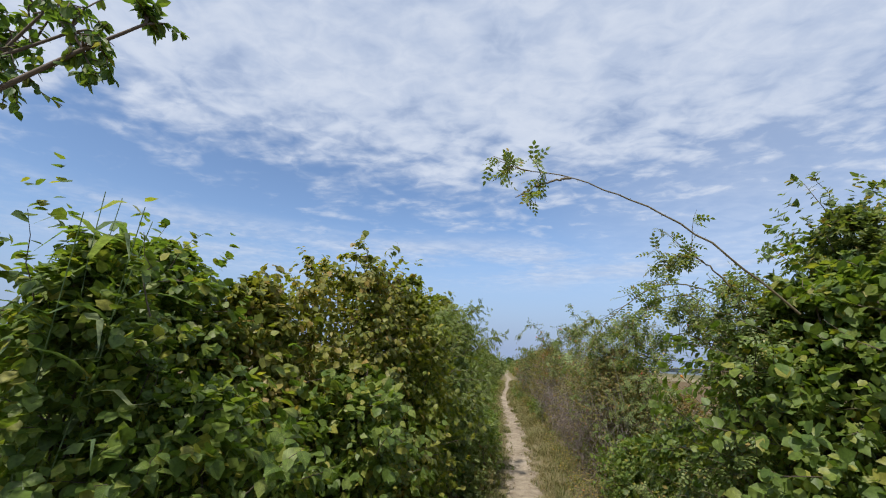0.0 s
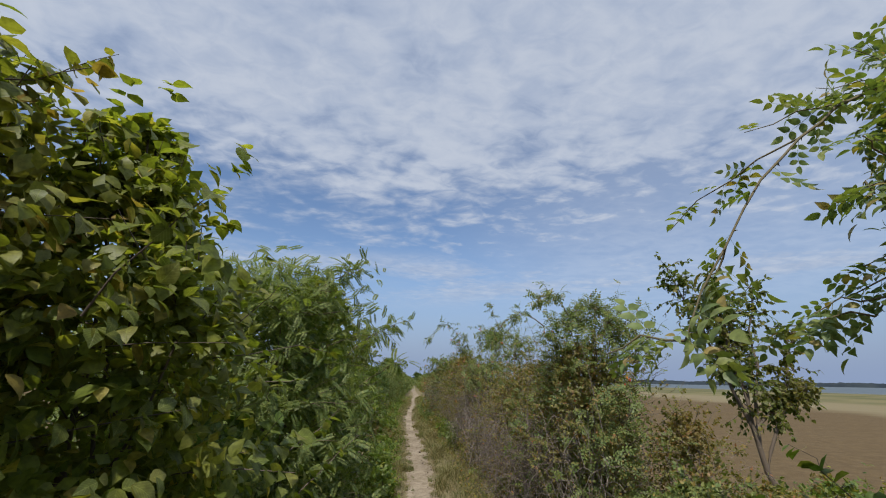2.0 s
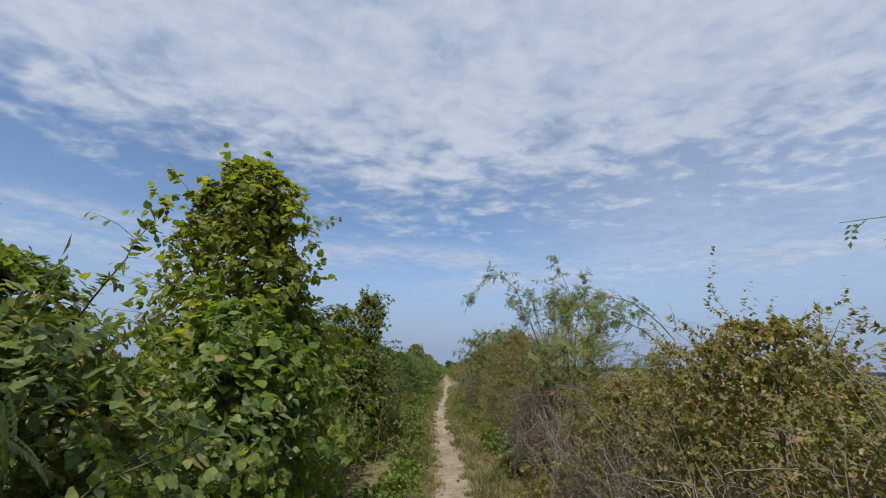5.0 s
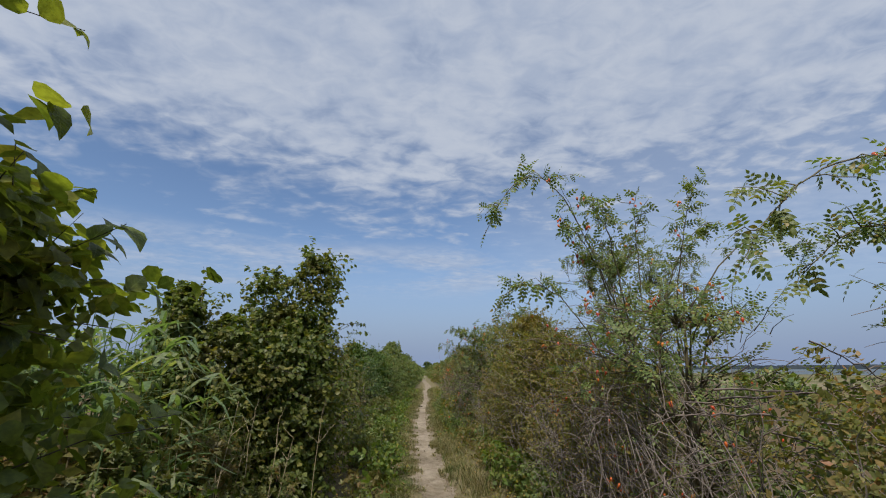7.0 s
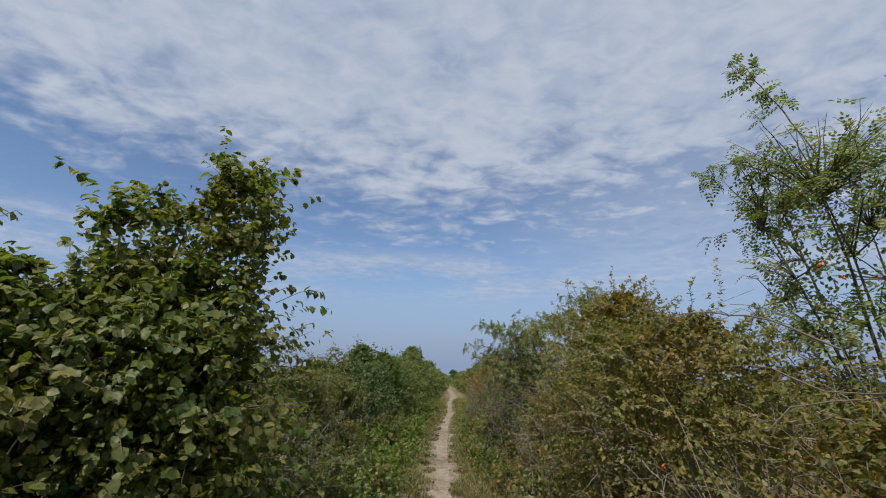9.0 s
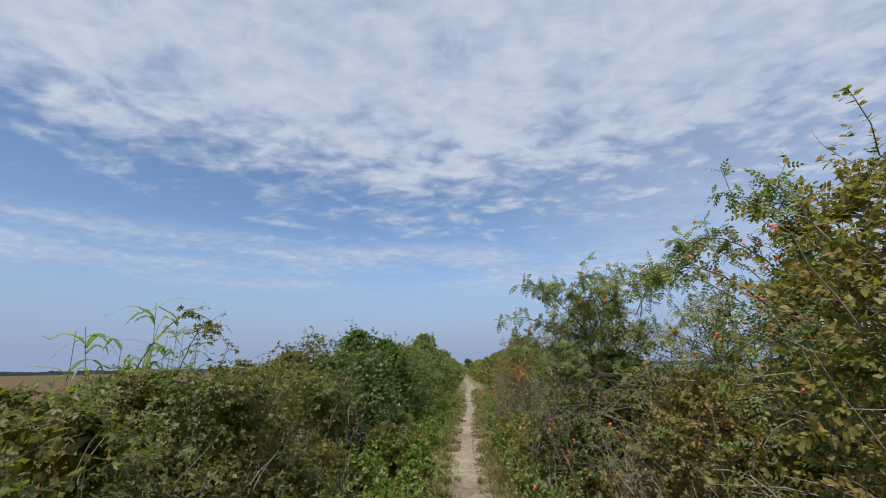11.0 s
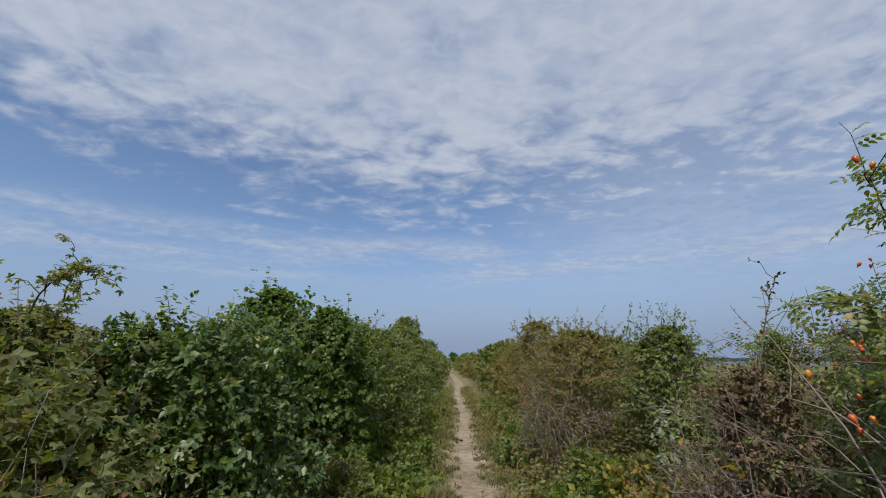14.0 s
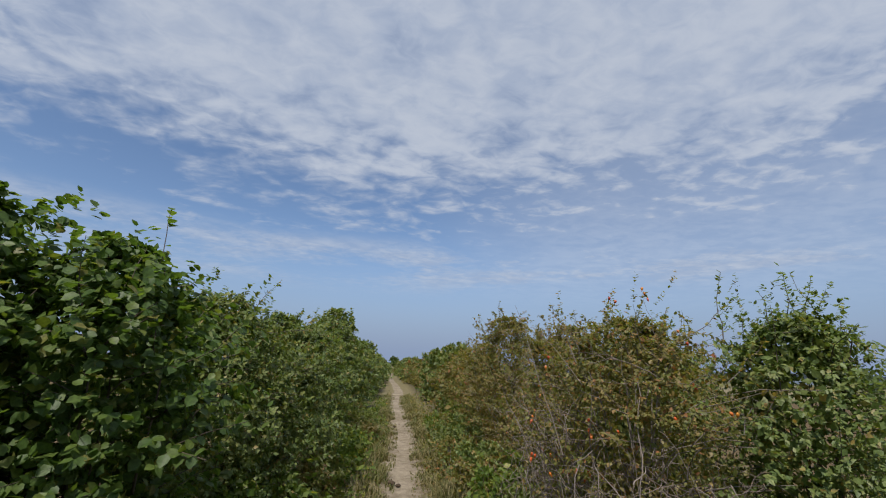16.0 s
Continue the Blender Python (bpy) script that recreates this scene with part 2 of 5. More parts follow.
SINGLE = {m.name: leaf_material(m.name + "_blade", s, single=True) for m, s in (
    (GREEN, [(0.0, (0.045, 0.078, 0.018)), (0.6, (0.070, 0.105, 0.024)), (1.0, (0.11, 0.13, 0.032))]),
    (OLIVE, [(0.0, (0.055, 0.072, 0.020)), (0.6, (0.080, 0.095, 0.026)), (1.0, (0.11, 0.11, 0.035))]),
    (DOGWOOD, [(0.0, (0.060, 0.084, 0.020)), (0.6, (0.088, 0.110, 0.026)), (1.0, (0.13, 0.13, 0.036))]),
    (SHADED, [(0.0, (0.036, 0.056, 0.018)), (0.6, (0.058, 0.080, 0.024)), (1.0, (0.095, 0.105, 0.034))]),
    (DARK, [(0.0, (0.036, 0.064, 0.018)), (0.6, (0.055, 0.088, 0.024)), (1.0, (0.085, 0.112, 0.03))]))}
STEM = bark_material("brown_stem", (0.055, 0.040, 0.028), (0.15, 0.115, 0.085))
TWIG = bark_material("dry_grey_twig", (0.11, 0.085, 0.070), (0.30, 0.25, 0.215))
CANE = bark_material("green_brown_cane", (0.07, 0.065, 0.030), (0.15, 0.115, 0.06))
DEAD = bark_material("dead_cane", (0.085, 0.062, 0.050), (0.20, 0.155, 0.13))
STRAW = bark_material("straw_stalk", (0.26, 0.20, 0.11), (0.42, 0.34, 0.20))


def hip_material():
    m, nt = material("rosehip_skin")
    tint = ramp(nt, nt.nodes.new("ShaderNodeObjectInfo").outputs["Random"], [(0.0, (0.42, 0.05, 0.016)), (0.5, (0.52, 0.10, 0.02)), (1.0, (0.56, 0.23, 0.03))])
    p = node(nt, "ShaderNodeBsdfPrincipled", Roughness=0.33)
    nt.links.new(tint, p.inputs["Base Color"])
    finish(nt, p.outputs[0])
    return m


HIP = hip_material()
BERRY = plain_material("black_berry_skin", (0.010, 0.009, 0.014), (0.022, 0.018, 0.028), 0.25)


def soil_material(name, stops, scale=1.0, bump=0.5):
    m, nt = material(name)
    pos = nt.nodes.new("ShaderNodeNewGeometry").outputs["Position"]
    big = noise_tex(nt, pos, 0.9 * scale, 4)
    mid = noise_tex(nt, pos, 9.0 * scale, 6, 0.62)
    fine = noise_tex(nt, pos, 90.0 * scale, 4, 0.6)
    fac = maths(nt, "ADD", maths(nt, "MULTIPLY", big, 0.45), maths(nt, "ADD", maths(nt, "MULTIPLY", mid, 0.4), maths(nt, "MULTIPLY", fine, 0.25)))
    tint = ramp(nt, step(nt, fac, 0.34, 0.72), stops)
    p = node(nt, "ShaderNodeBsdfPrincipled", Roughness=0.95)
    p.inputs["Specular IOR Level"].default_value = 0.15
    nt.links.new(tint, p.inputs["Base Color"])
    b = node(nt, "ShaderNodeBump", Strength=bump, Distance=0.02)
    nt.links.new(maths(nt, "ADD", mid, maths(nt, "MULTIPLY", fine, 0.5)), b.inputs["Height"])
    nt.links.new(b.outputs[0], p.inputs["Normal"])
    finish(nt, p.outputs[0])
    return m


def field_material():
    """Bare brown field with stubble; further out straw-coloured and green strips that run along the water."""
    m, nt = material("ground_soil")
    pos = nt.nodes.new("ShaderNodeNewGeometry").outputs["Position"]
    sep = nt.nodes.new("ShaderNodeSeparateXYZ")
    nt.links.new(pos, sep.inputs[0])
    mid = noise_tex(nt, pos, 3.0, 6, 0.6)
    fine = noise_tex(nt, pos, 40.0, 4, 0.6)
    wide = noise_tex(nt, pos, 0.045, 4)
    soil = ramp(nt, maths(nt, "ADD", maths(nt, "MULTIPLY", mid, 0.6), maths(nt, "MULTIPLY", fine, 0.4)),
                [(0.25, (0.072, 0.050, 0.027)), (0.5, (0.112, 0.079, 0.041)), (0.75, (0.165, 0.118, 0.062))])
    out = maths(nt, "ADD", sep.outputs[0], maths(nt, "MULTIPLY", maths(nt, "SUBTRACT", wide, 0.5), 26.0))
    straw = mix(nt, mid, (0.235, 0.19, 0.115), (0.16, 0.14, 0.08))
    reedy = mix(nt, step(nt, wide, 0.4, 0.6), (0.10, 0.10, 0.045), (0.17, 0.15, 0.075))
    # fallen leaves and shade-grown moss under the hedges
    litter = ramp(nt, maths(nt, "ADD", maths(nt, "MULTIPLY", mid, 0.5), maths(nt, "MULTIPLY", fine, 0.5)),
                  [(0.3, (0.055, 0.045, 0.025)), (0.5, (0.10, 0.082, 0.045)), (0.7, (0.17, 0.135, 0.075))])
    ragged = maths(nt, "ADD", maths(nt, "ABSOLUTE", sep.outputs[0]), maths(nt, "MULTIPLY", maths(nt, "SUBTRACT", mid, 0.5), 1.5))
    soil = mix(nt, step(nt, ragged, 3.8, 2.6), soil, litter)
    thatch = ramp(nt, maths(nt, "ADD", maths(nt, "MULTIPLY", mid, 0.6), maths(nt, "MULTIPLY", fine, 0.4)),
                  [(0.3, (0.085, 0.085, 0.036)), (0.48, (0.17, 0.145, 0.078)), (0.7, (0.27, 0.215, 0.135))])
    soil = mix(nt, step(nt, ragged, 1.25, 0.75), soil, thatch)
    tint = mix(nt, step(nt, out, 38, 46), soil, straw)
    tint = mix(nt, step(nt, out, 58, 66), tint, reedy)
    p = node(nt, "ShaderNodeBsdfPrincipled", Roughness=0.95)
    p.inputs["Specular IOR Level"].default_value = 0.1
    nt.links.new(tint, p.inputs["Base Color"])
    b = node(nt, "ShaderNodeBump", Strength=0.6, Distance=0.03)
    nt.links.new(maths(nt, "ADD", mid, maths(nt, "MULTIPLY", fine, 0.4)), b.inputs["Height"])
    nt.links.new(b.outputs[0], p.inputs["Normal"])
    finish(nt, p.outputs[0])
    return m


FIELD = field_material()
DIRT = soil_material("trodden_dirt", [(0.0, (0.115, 0.088, 0.060)), (0.4, (0.215, 0.174, 0.124)), (0.75, (0.30, 0.247, 0.184)), (1.0, (0.38, 0.325, 0.255))], bump=1.0)
CLOD = soil_material("dark_clod", [(0.0, (0.05, 0.035, 0.025)), (1.0, (0.11, 0.08, 0.055))], 3.0)
SHORE = plain_material("far_shore_trees", (0.030, 0.045, 0.060), (0.055, 0.070, 0.080), 0.9, 0.02)


def water_material():
    m, nt = material("lake_water")
    pos = nt.nodes.new("ShaderNodeNewGeometry").outputs["Position"]
    p = node(nt, "ShaderNodeBsdfPrincipled", Roughness=0.5)
    p.inputs["Base Color"].default_value = (0.07, 0.09, 0.10, 1)
    b = node(nt, "ShaderNodeBump", Strength=0.35, Distance=0.1)
    nt.links.new(noise_tex(nt, pos, 1.2, 4), b.inputs["Height"])
    nt.links.new(b.outputs[0], p.inputs["Normal"])
    finish(nt, p.outputs[0])
    return m


WATER = water_material()


# ---- mesh helpers ----
def mesh_of(name, verts, tris, mat, smooth=False):
    """A mesh from an array of corners and an array of triangles."""
    verts, tris = np.asarray(verts, dtype=np.float32), np.asarray(tris, dtype=np.int32)
    me = bpy.data.meshes.new(name)
    me.vertices.add(len(verts))
    me.vertices.foreach_set("co", verts.ravel())
    me.loops.add(tris.size)
    me.loops.foreach_set("vertex_index", tris.ravel())
    me.polygons.add(len(tris))
    me.polygons.foreach_set("loop_start", np.arange(0, tris.size, 3, dtype=np.int32))
    me.polygons.foreach_set("use_smooth", np.full(len(tris), smooth, dtype=bool))
    me.update(calc_edges=True)
    me.materials.append(mat)
    return me


def thing(name, x, y, z, label, category, group="", kind=""):
    ob = new(name)
    ob.location = (x, y, z)
    ob.empty_display_size = 0.2
    return tagged(ob, label, category, group, kind)


def part(name, me, parent, label="", kind=""):
    ob = new(name, me)
    ob.parent = parent
    return tagged(ob, label, kind=kind)


def tubes(lines, sides=4):
    """Tapered round twigs along polylines: (points, thickness at the foot, thickness at the tip)."""
    vs, fs, base = [], [], 0
    turn = np.arange(sides) * 2 * np.pi / sides
    cs, sn = np.cos(turn), np.sin(turn)
    for pts, r0, r1 in lines:
        pts = np.asarray(pts)
        n = len(pts)
        d = np.gradient(pts, axis=0)
        d /= np.linalg.norm(d, axis=1, keepdims=True) + 1e-9
        ref = np.where(np.abs(d[:, 2:3]) > 0.9, [[1.0, 0, 0]], [[0, 0, 1.0]])
        u = np.cross(d, ref)
        u /= np.linalg.norm(u, axis=1, keepdims=True) + 1e-9
        w = np.cross(d, u)
        r = np.linspace(r0, r1, n)[:, None, None]
        ring = pts[:, None] + r * (u[:, None] * cs[None, :, None] + w[:, None] * sn[None, :, None])
        vs.append(ring.reshape(-1, 3))
        i = np.arange(n - 1)[:, None] * sides + np.arange(sides)[None]
        j = np.arange(n - 1)[:, None] * sides + (np.arange(sides)[None] + 1) % sides
        a, b, c, e = (base + q.ravel() for q in (i, j, j + sides, i + sides))
        fs.append(np.stack([a, b, c], 1))
        fs.append(np.stack([a, c, e], 1))
        base += n * sides
    return np.concatenate(vs), np.concatenate(fs)


def leaflet(verts, tris, foot, way, normal, size, wide, fine):
    """Adds one folded leaf blade to lists of corners and triangles."""
    way, normal = Vector(way).normalized(), Vector(normal)
    side = way.cross(normal).normalized()
    normal = side.cross(way)
    foot = Vector(foot)

    def at(a, b, c):
        return tuple(foot + size * (side * a * wide + way * b + normal * c))
    k = len(verts)
    if fine == 3:
        verts += [at(0, 0, 0), at(-.5, .45, .05), at(0, 1, -.06), at(.5, .45, .05)]
        tris += [(k, k + 2, k + 1), (k, k + 3, k + 2)]
    elif fine == 2:
        verts += [at(0, 0, 0), at(-.5, .34, .05), at(-.12, .96, -.05), at(.12, 1, -.06), at(.5, .40, .05)]
        tris += [(k, k + 2, k + 1), (k, k + 3, k + 2), (k, k + 4, k + 3)]
    elif fine:
        rows = [(.08, .25, .0), (.30, .48, .04), (.57, .41, .03), (.82, .17, -.05)]
        verts.append(at(0, 0, -.04))
        for b, w, c in rows:
            verts += [at(-w, b, c + .05 * w), at(0, b + .02, c - .02), at(w, b, c + .05 * w)]
        verts.append(at(0, 1, -.17))
        tris += [(k, k + 2, k + 1), (k, k + 3, k + 2)]
        for i in range(3):
            q = k + 1 + 3 * i
            for s in (0, 1):
                tris += [(q + s, q + s + 1, q + s + 4), (q + s, q + s + 4, q + s + 3)]
        q = k + 10
        tris += [(q, q + 1, q + 3), (q + 1, q + 2, q + 3)]
    else:
        verts += [at(0, 0, 0), at(-.43, .28, .05), at(-.38, .66, .02), at(0, 1, -.14), at(.38, .66, .02), at(.43, .28, .05)]
        tris += [(k, k + 2, k + 1), (k, k + 3, k + 2), (k, k + 4, k + 3), (k, k + 5, k + 4)]


def template(kind):
    """A leaf of unit length along y, its face up along z."""
    v, t = [], []
    if kind == "broad":
        leaflet(v, t, (0, 0, 0), (0, 1, 0), (0, 0, 1), 1, 0.80, True)
    elif kind == "broad_far":
        leaflet(v, t, (0, 0, 0), (0, 1, 0), (0, 0, 1), 1, 0.95, False)
    elif kind == "oval":
        leaflet(v, t, (0, 0, 0), (0, 1, 0), (0, 0, 1), 1, 0.68, False)
    elif kind == "oval_far":
        leaflet(v, t, (0, 0, 0), (0, 1, 0), (0, 0, 1), 1, 0.66, 2)
    elif kind == "oval_inner":
        leaflet(v, t, (0, 0, 0), (0, 1, 0), (0, 0, 1), 1, 0.66, 3)
    elif kind == "oval_close":
        leaflet(v, t, (0, 0, 0), (0, 1, 0), (0, 0, 1), 1, 0.68, True)
    elif kind in ("three", "three_far"):
        f = False if kind == "three" else 2
        leaflet(v, t, (0, 0.3, 0), (0, 1, -0.15), (0, 0, 1), 0.74, 0.54, f)
        leaflet(v, t, (0, 0.28, 0), (-0.9, 0.45, -0.1), (0, 0, 1), 0.62, 0.54, f)
        leaflet(v, t, (0, 0.28, 0), (0.9, 0.45, -0.1), (0, 0, 1), 0.62, 0.54, f)
    else:
        f = 3 if kind.endswith("_far") else kind.endswith("_close")
        pairs, size, wide = (3, 0.36, 0.58) if kind.startswith("rose") else (10, 0.21, 0.42)
        for i in range(pairs):
            s = 0.22 + 0.70 * i / (pairs - 0.4)
            z = -0.30 * s * s
            for sd in (-1, 1):
                leaflet(v, t, (0.012 * sd, s, z), (sd * 0.95, 0.42, -0.12), (0, 0.1, 1), size * (1 - 0.25 * abs(s - 0.5)), wide, f)
        leaflet(v, t, (0, 0.94, -0.27), (0, 1, -0.4), (0, 0, 1), size, wide, f)
        k = len(v)
        v += [(-0.008, 0, 0), (0.008, 0, 0), (0.006, 0.55, -0.09), (-0.006, 0.55, -0.09), (0, 0.97, -0.28)]
        t += [(k, k + 1, k + 2), (k, k + 2, k + 3), (k + 3, k + 2, k + 4)]
    return np.array(v, dtype=np.float64), np.array(t, dtype=np.int64)


TEMPLATE = {k: template(k) for k in ("broad", "oval", "three", "rose", "feather", "rose_close", "oval_close", "broad_far", "oval_far", "oval_inner", "three_far", "rose_far", "feather_far")}
AREA = {"broad": 0.55, "oval": 0.33, "three": 0.40, "rose": 0.26, "feather": 0.20}   # blade area of a leaf one metre long


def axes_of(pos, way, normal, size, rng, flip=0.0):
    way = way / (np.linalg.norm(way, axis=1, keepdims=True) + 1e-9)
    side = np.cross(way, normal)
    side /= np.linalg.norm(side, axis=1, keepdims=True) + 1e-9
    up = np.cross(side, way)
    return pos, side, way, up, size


def leaves(kind, ax):
    pos, side, way, up, size = ax
    v, t = TEMPLATE[kind]
    s = size[:, None, None]
    co = pos[:, None] + s * (side[:, None] * v[None, :, 0:1] + way[:, None] * v[None, :, 1:2] + up[:, None] * v[None, :, 2:3])
    tri = (t[None] + (np.arange(len(pos)) * len(v))[:, None, None]).reshape(-1, 3)
    return co.reshape(-1, 3), tri


def path_x(y):
    """The middle line of the footpath."""
    return np.interp(y, [-8, 0, 7, 12, 16, 19, 23, 28, 33, 41, 50, 58, 68, 88, 150], [0.15, 0.22, 0.42, 0.35, 0.18, 0.02, -0.11, -0.14, -0.02, -0.12, 0.10, -0.05, -0.42, -0.6, 0.0])


# ---- ground, path and distance ----
def build_ground():
    rng = np.random.default_rng(5)
    xs = np.concatenate([-np.geomspace(2500, 6, 26), np.arange(-5.5, 5.6, 0.25), np.geomspace(6, 2500, 30)])
    ys = np.concatenate([-np.geomspace(1500, 4, 16), np.arange(-3.0, 42, 0.35), np.geomspace(42.5, 3000, 40)])
    gx, gy = np.meshgrid(xs, ys)
    drop = -0.75 * np.clip((gx - 2.6) / 3.0, 0, 1) ** 1.3 - 0.75 * np.clip((-gx - 3.5) / 3.0, 0, 1) ** 1.3
    near = np.exp(-((gx - path_x(gy)) / 0.42) ** 2)
    bump = np.array([noise.noise((a * 1.3, b * 1.3, 0.3)) for a, b in zip(gx.ravel(), gy.ravel())]).reshape(gx.shape)
    gz = drop + bump * 0.035 * (np.abs(gx) < 60) * (1 - near) - 0.045 * near
    gz = np.where(gx > 120, np.maximum(gz - (gx - 120) * 0.01, -2.2), gz)
    n, k = gx.shape
    i = (np.arange(n - 1)[:, None] * k + np.arange(k - 1)[None]).ravel()
    tris = np.concatenate([np.stack([i, i + 1, i + k + 1], 1), np.stack([i, i + k + 1, i + k], 1)])
    me = mesh_of("ground", np.stack([gx, gy, gz], -1).reshape(-1, 3), tris, FIELD, True)
    tagged(new("ground", me), "bare brown field soil with straw and reed strips", "ground", kind="structure")

    # the trodden path, with an uneven, crumbling edge and a shallow hollow
    us = np.linspace(-1, 1, 15)
    vy = np.concatenate([np.arange(-4, 44, 0.09), np.arange(44, 150, 0.8)])
    px, py = np.meshgrid(us, vy)
    edge = np.array([[noise.noise((s * 7.0, b * 1.1, 2.0)) + 0.7 * noise.noise((s * 9.0, b * 4.0, 5.0)) + 0.5 * noise.noise((s * 11.0, b * 11.0, 8.0)) for s in (-1, 1)] for b in vy])
    wide = np.interp(vy, [8, 14, 17, 20, 23, 28, 36, 60], [0.25, 0.27, 0.27, 0.32, 0.37, 0.48, 0.36, 0.28])
    half = np.where(px < 0, (wide + 0.17 * edge[:, 0])[:, None], (wide + 0.17 * edge[:, 1])[:, None])
    x = path_x(py) + px * half
    rel = np.array([noise.noise((a * 5.0, b * 5.0, 1.0)) + 0.7 * noise.noise((a * 16.0, b * 16.0, 4.0)) for a, b in zip(x.ravel(), py.ravel())]).reshape(x.shape)
    z = -0.012 + 0.019 * rel * (1 - px ** 6) - 0.012 * (1 - px ** 2) - 0.03 * px ** 12
    n, k = x.shape
    i = (np.arange(n - 1)[:, None] * k + np.arange(k - 1)[None]).ravel()
    tris = np.concatenate([np.stack([i, i + 1, i + k + 1], 1), np.stack([i, i + k + 1, i + k], 1)])
    me = mesh_of("path", np.stack([x, py, z], -1).reshape(-1, 3), tris, DIRT, True)
    tagged(new("path", me), "narrow trodden path of pale dry dirt", "path", kind="structure")

    # a lake beyond the field, and its far wooded shore
    v = [(135, -400, -1.35), (2600, -400, -1.35), (2600, 3000, -1.35), (420, 3000, -1.35), (150, 330, -1.35)]
    me = mesh_of("water", v, [(0, 1, 2), (0, 2, 4), (4, 2, 3)], WATER)
    tagged(new("water", me), "blue-grey lake water beyond the field", "lake", kind="structure")
    verts, tris = [], []
    for ring, (dist, high) in enumerate(((1500, 7.0), (1900, 15.0))):
        az = np.radians(np.linspace(-70, 110, 900))
        top = np.array([high * (0.75 + 0.5 * noise.noise((a * 25, ring * 3.0, 0)) + 0.25 * noise.noise((a * 160, ring, 7))) for a in az])
        base = len(verts)
        for a, h in zip(az, top):
            verts += [(dist * math.sin(a), dist * math.cos(a), -3), (dist * math.sin(a), dist * math.cos(a), max(h, 1.0)), ((dist + 60) * math.sin(a), (dist + 60) * math.cos(a), -3)]
        for q in range(len(az) - 1):
            b = base + q * 3
            tris += [(b, b + 1, b + 4), (b, b + 4, b + 3), (b + 1, b + 2, b + 5), (b + 1, b + 5, b + 4)]
    me = mesh_of("far_shore", verts, tris, SHORE)
    tagged(new("backdrop", me), "low dark wooded shore on the horizon", "shore", kind="structure")


build_ground()


# ---- plants ----
def hull(u, shape):
    """How wide a shrub is at the share u of its height."""
    if shape == "dome":
        return np.interp(u, [0, 0.15, 0.5, 0.75, 0.9, 1.0], [0.80, 0.95, 1.0, 0.85, 0.58, 0.15])
    if shape == "upright":
        return np.interp(u, [0, 0.2, 0.5, 0.75, 0.9, 1.0], [0.85, 1.0, 0.95, 0.62, 0.40, 0.12])
    if shape == "flat":
        return np.interp(u, [0, 0.2, 0.6, 0.85, 1.0], [0.9, 1.0, 1.0, 0.85, 0.5])
    return np.interp(u, [0, 0.3, 0.6, 0.85, 1.0], [0.35, 0.55, 0.95, 1.0, 0.5])   # "vase"


def bow(a, b, lift, n, rng, wob):
    """A curved twig from a to b that rises by lift on the way."""
    s = np.linspace(0, 1, n)[:, None]
    line = a * (1 - s) + b * s
    line[:, 2:3] += lift * 4 * s * (1 - s)
    line += rng.normal(0, wob, (n, 3)) * np.minimum(s * 4, 1)
    return line


def clear_of_path(pts, x, y, gap):
    """Which points leave the footpath free for somebody to walk along it."""
    wx, wy = pts[:, 0] + x, pts[:, 1] + y
    return (np.abs(wx - path_x(wy)) > gap) | (pts[:, 2] > 2.35)


def leaf_axes(lines, per, size, rng, droop, start=0.25, out=None):
    """Leaves along twigs: alternate sides, faces turned to the sky, tips hanging."""
    pos, way, nrm = [], [], []
    for pts, *_ in lines:
        s = np.sort(rng.uniform(start, 1.0, per)) * (len(pts) - 1)
        i = np.minimum(s.astype(int), len(pts) - 2)
        f = (s - i)[:, None]
        p = pts[i] * (1 - f) + pts[i + 1] * f
        d = pts[i + 1] - pts[i]
        d /= np.linalg.norm(d, axis=1, keepdims=True) + 1e-9
        side = np.cross(d, rng.normal(0, 1, (per, 3)))
        side /= np.linalg.norm(side, axis=1, keepdims=True) + 1e-9
        w = 0.55 * d + 0.9 * side + rng.normal(0, 0.15, (per, 3))
        w[:, 2] -= droop * rng.uniform(0.3, 1.3, per)
        pos.append(p)
        way.append(w)
        nrm.append(np.array([0, 0, 1.0]) + rng.normal(0, 0.5, (per, 3)))
    pos, way, nrm = np.concatenate(pos), np.concatenate(way), np.concatenate(nrm)
    if out is not None:
        away = (pos - np.array([0, 0, out * 0.35])) * np.array([1, 1, 0.5])
        nrm = nrm * 0.65 + 0.75 * away / (np.linalg.norm(away, axis=1, keepdims=True) + 1e-9)
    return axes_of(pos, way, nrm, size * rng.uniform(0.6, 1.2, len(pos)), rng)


def keep(ax, ok):
    return tuple(a[ok] for a in ax)


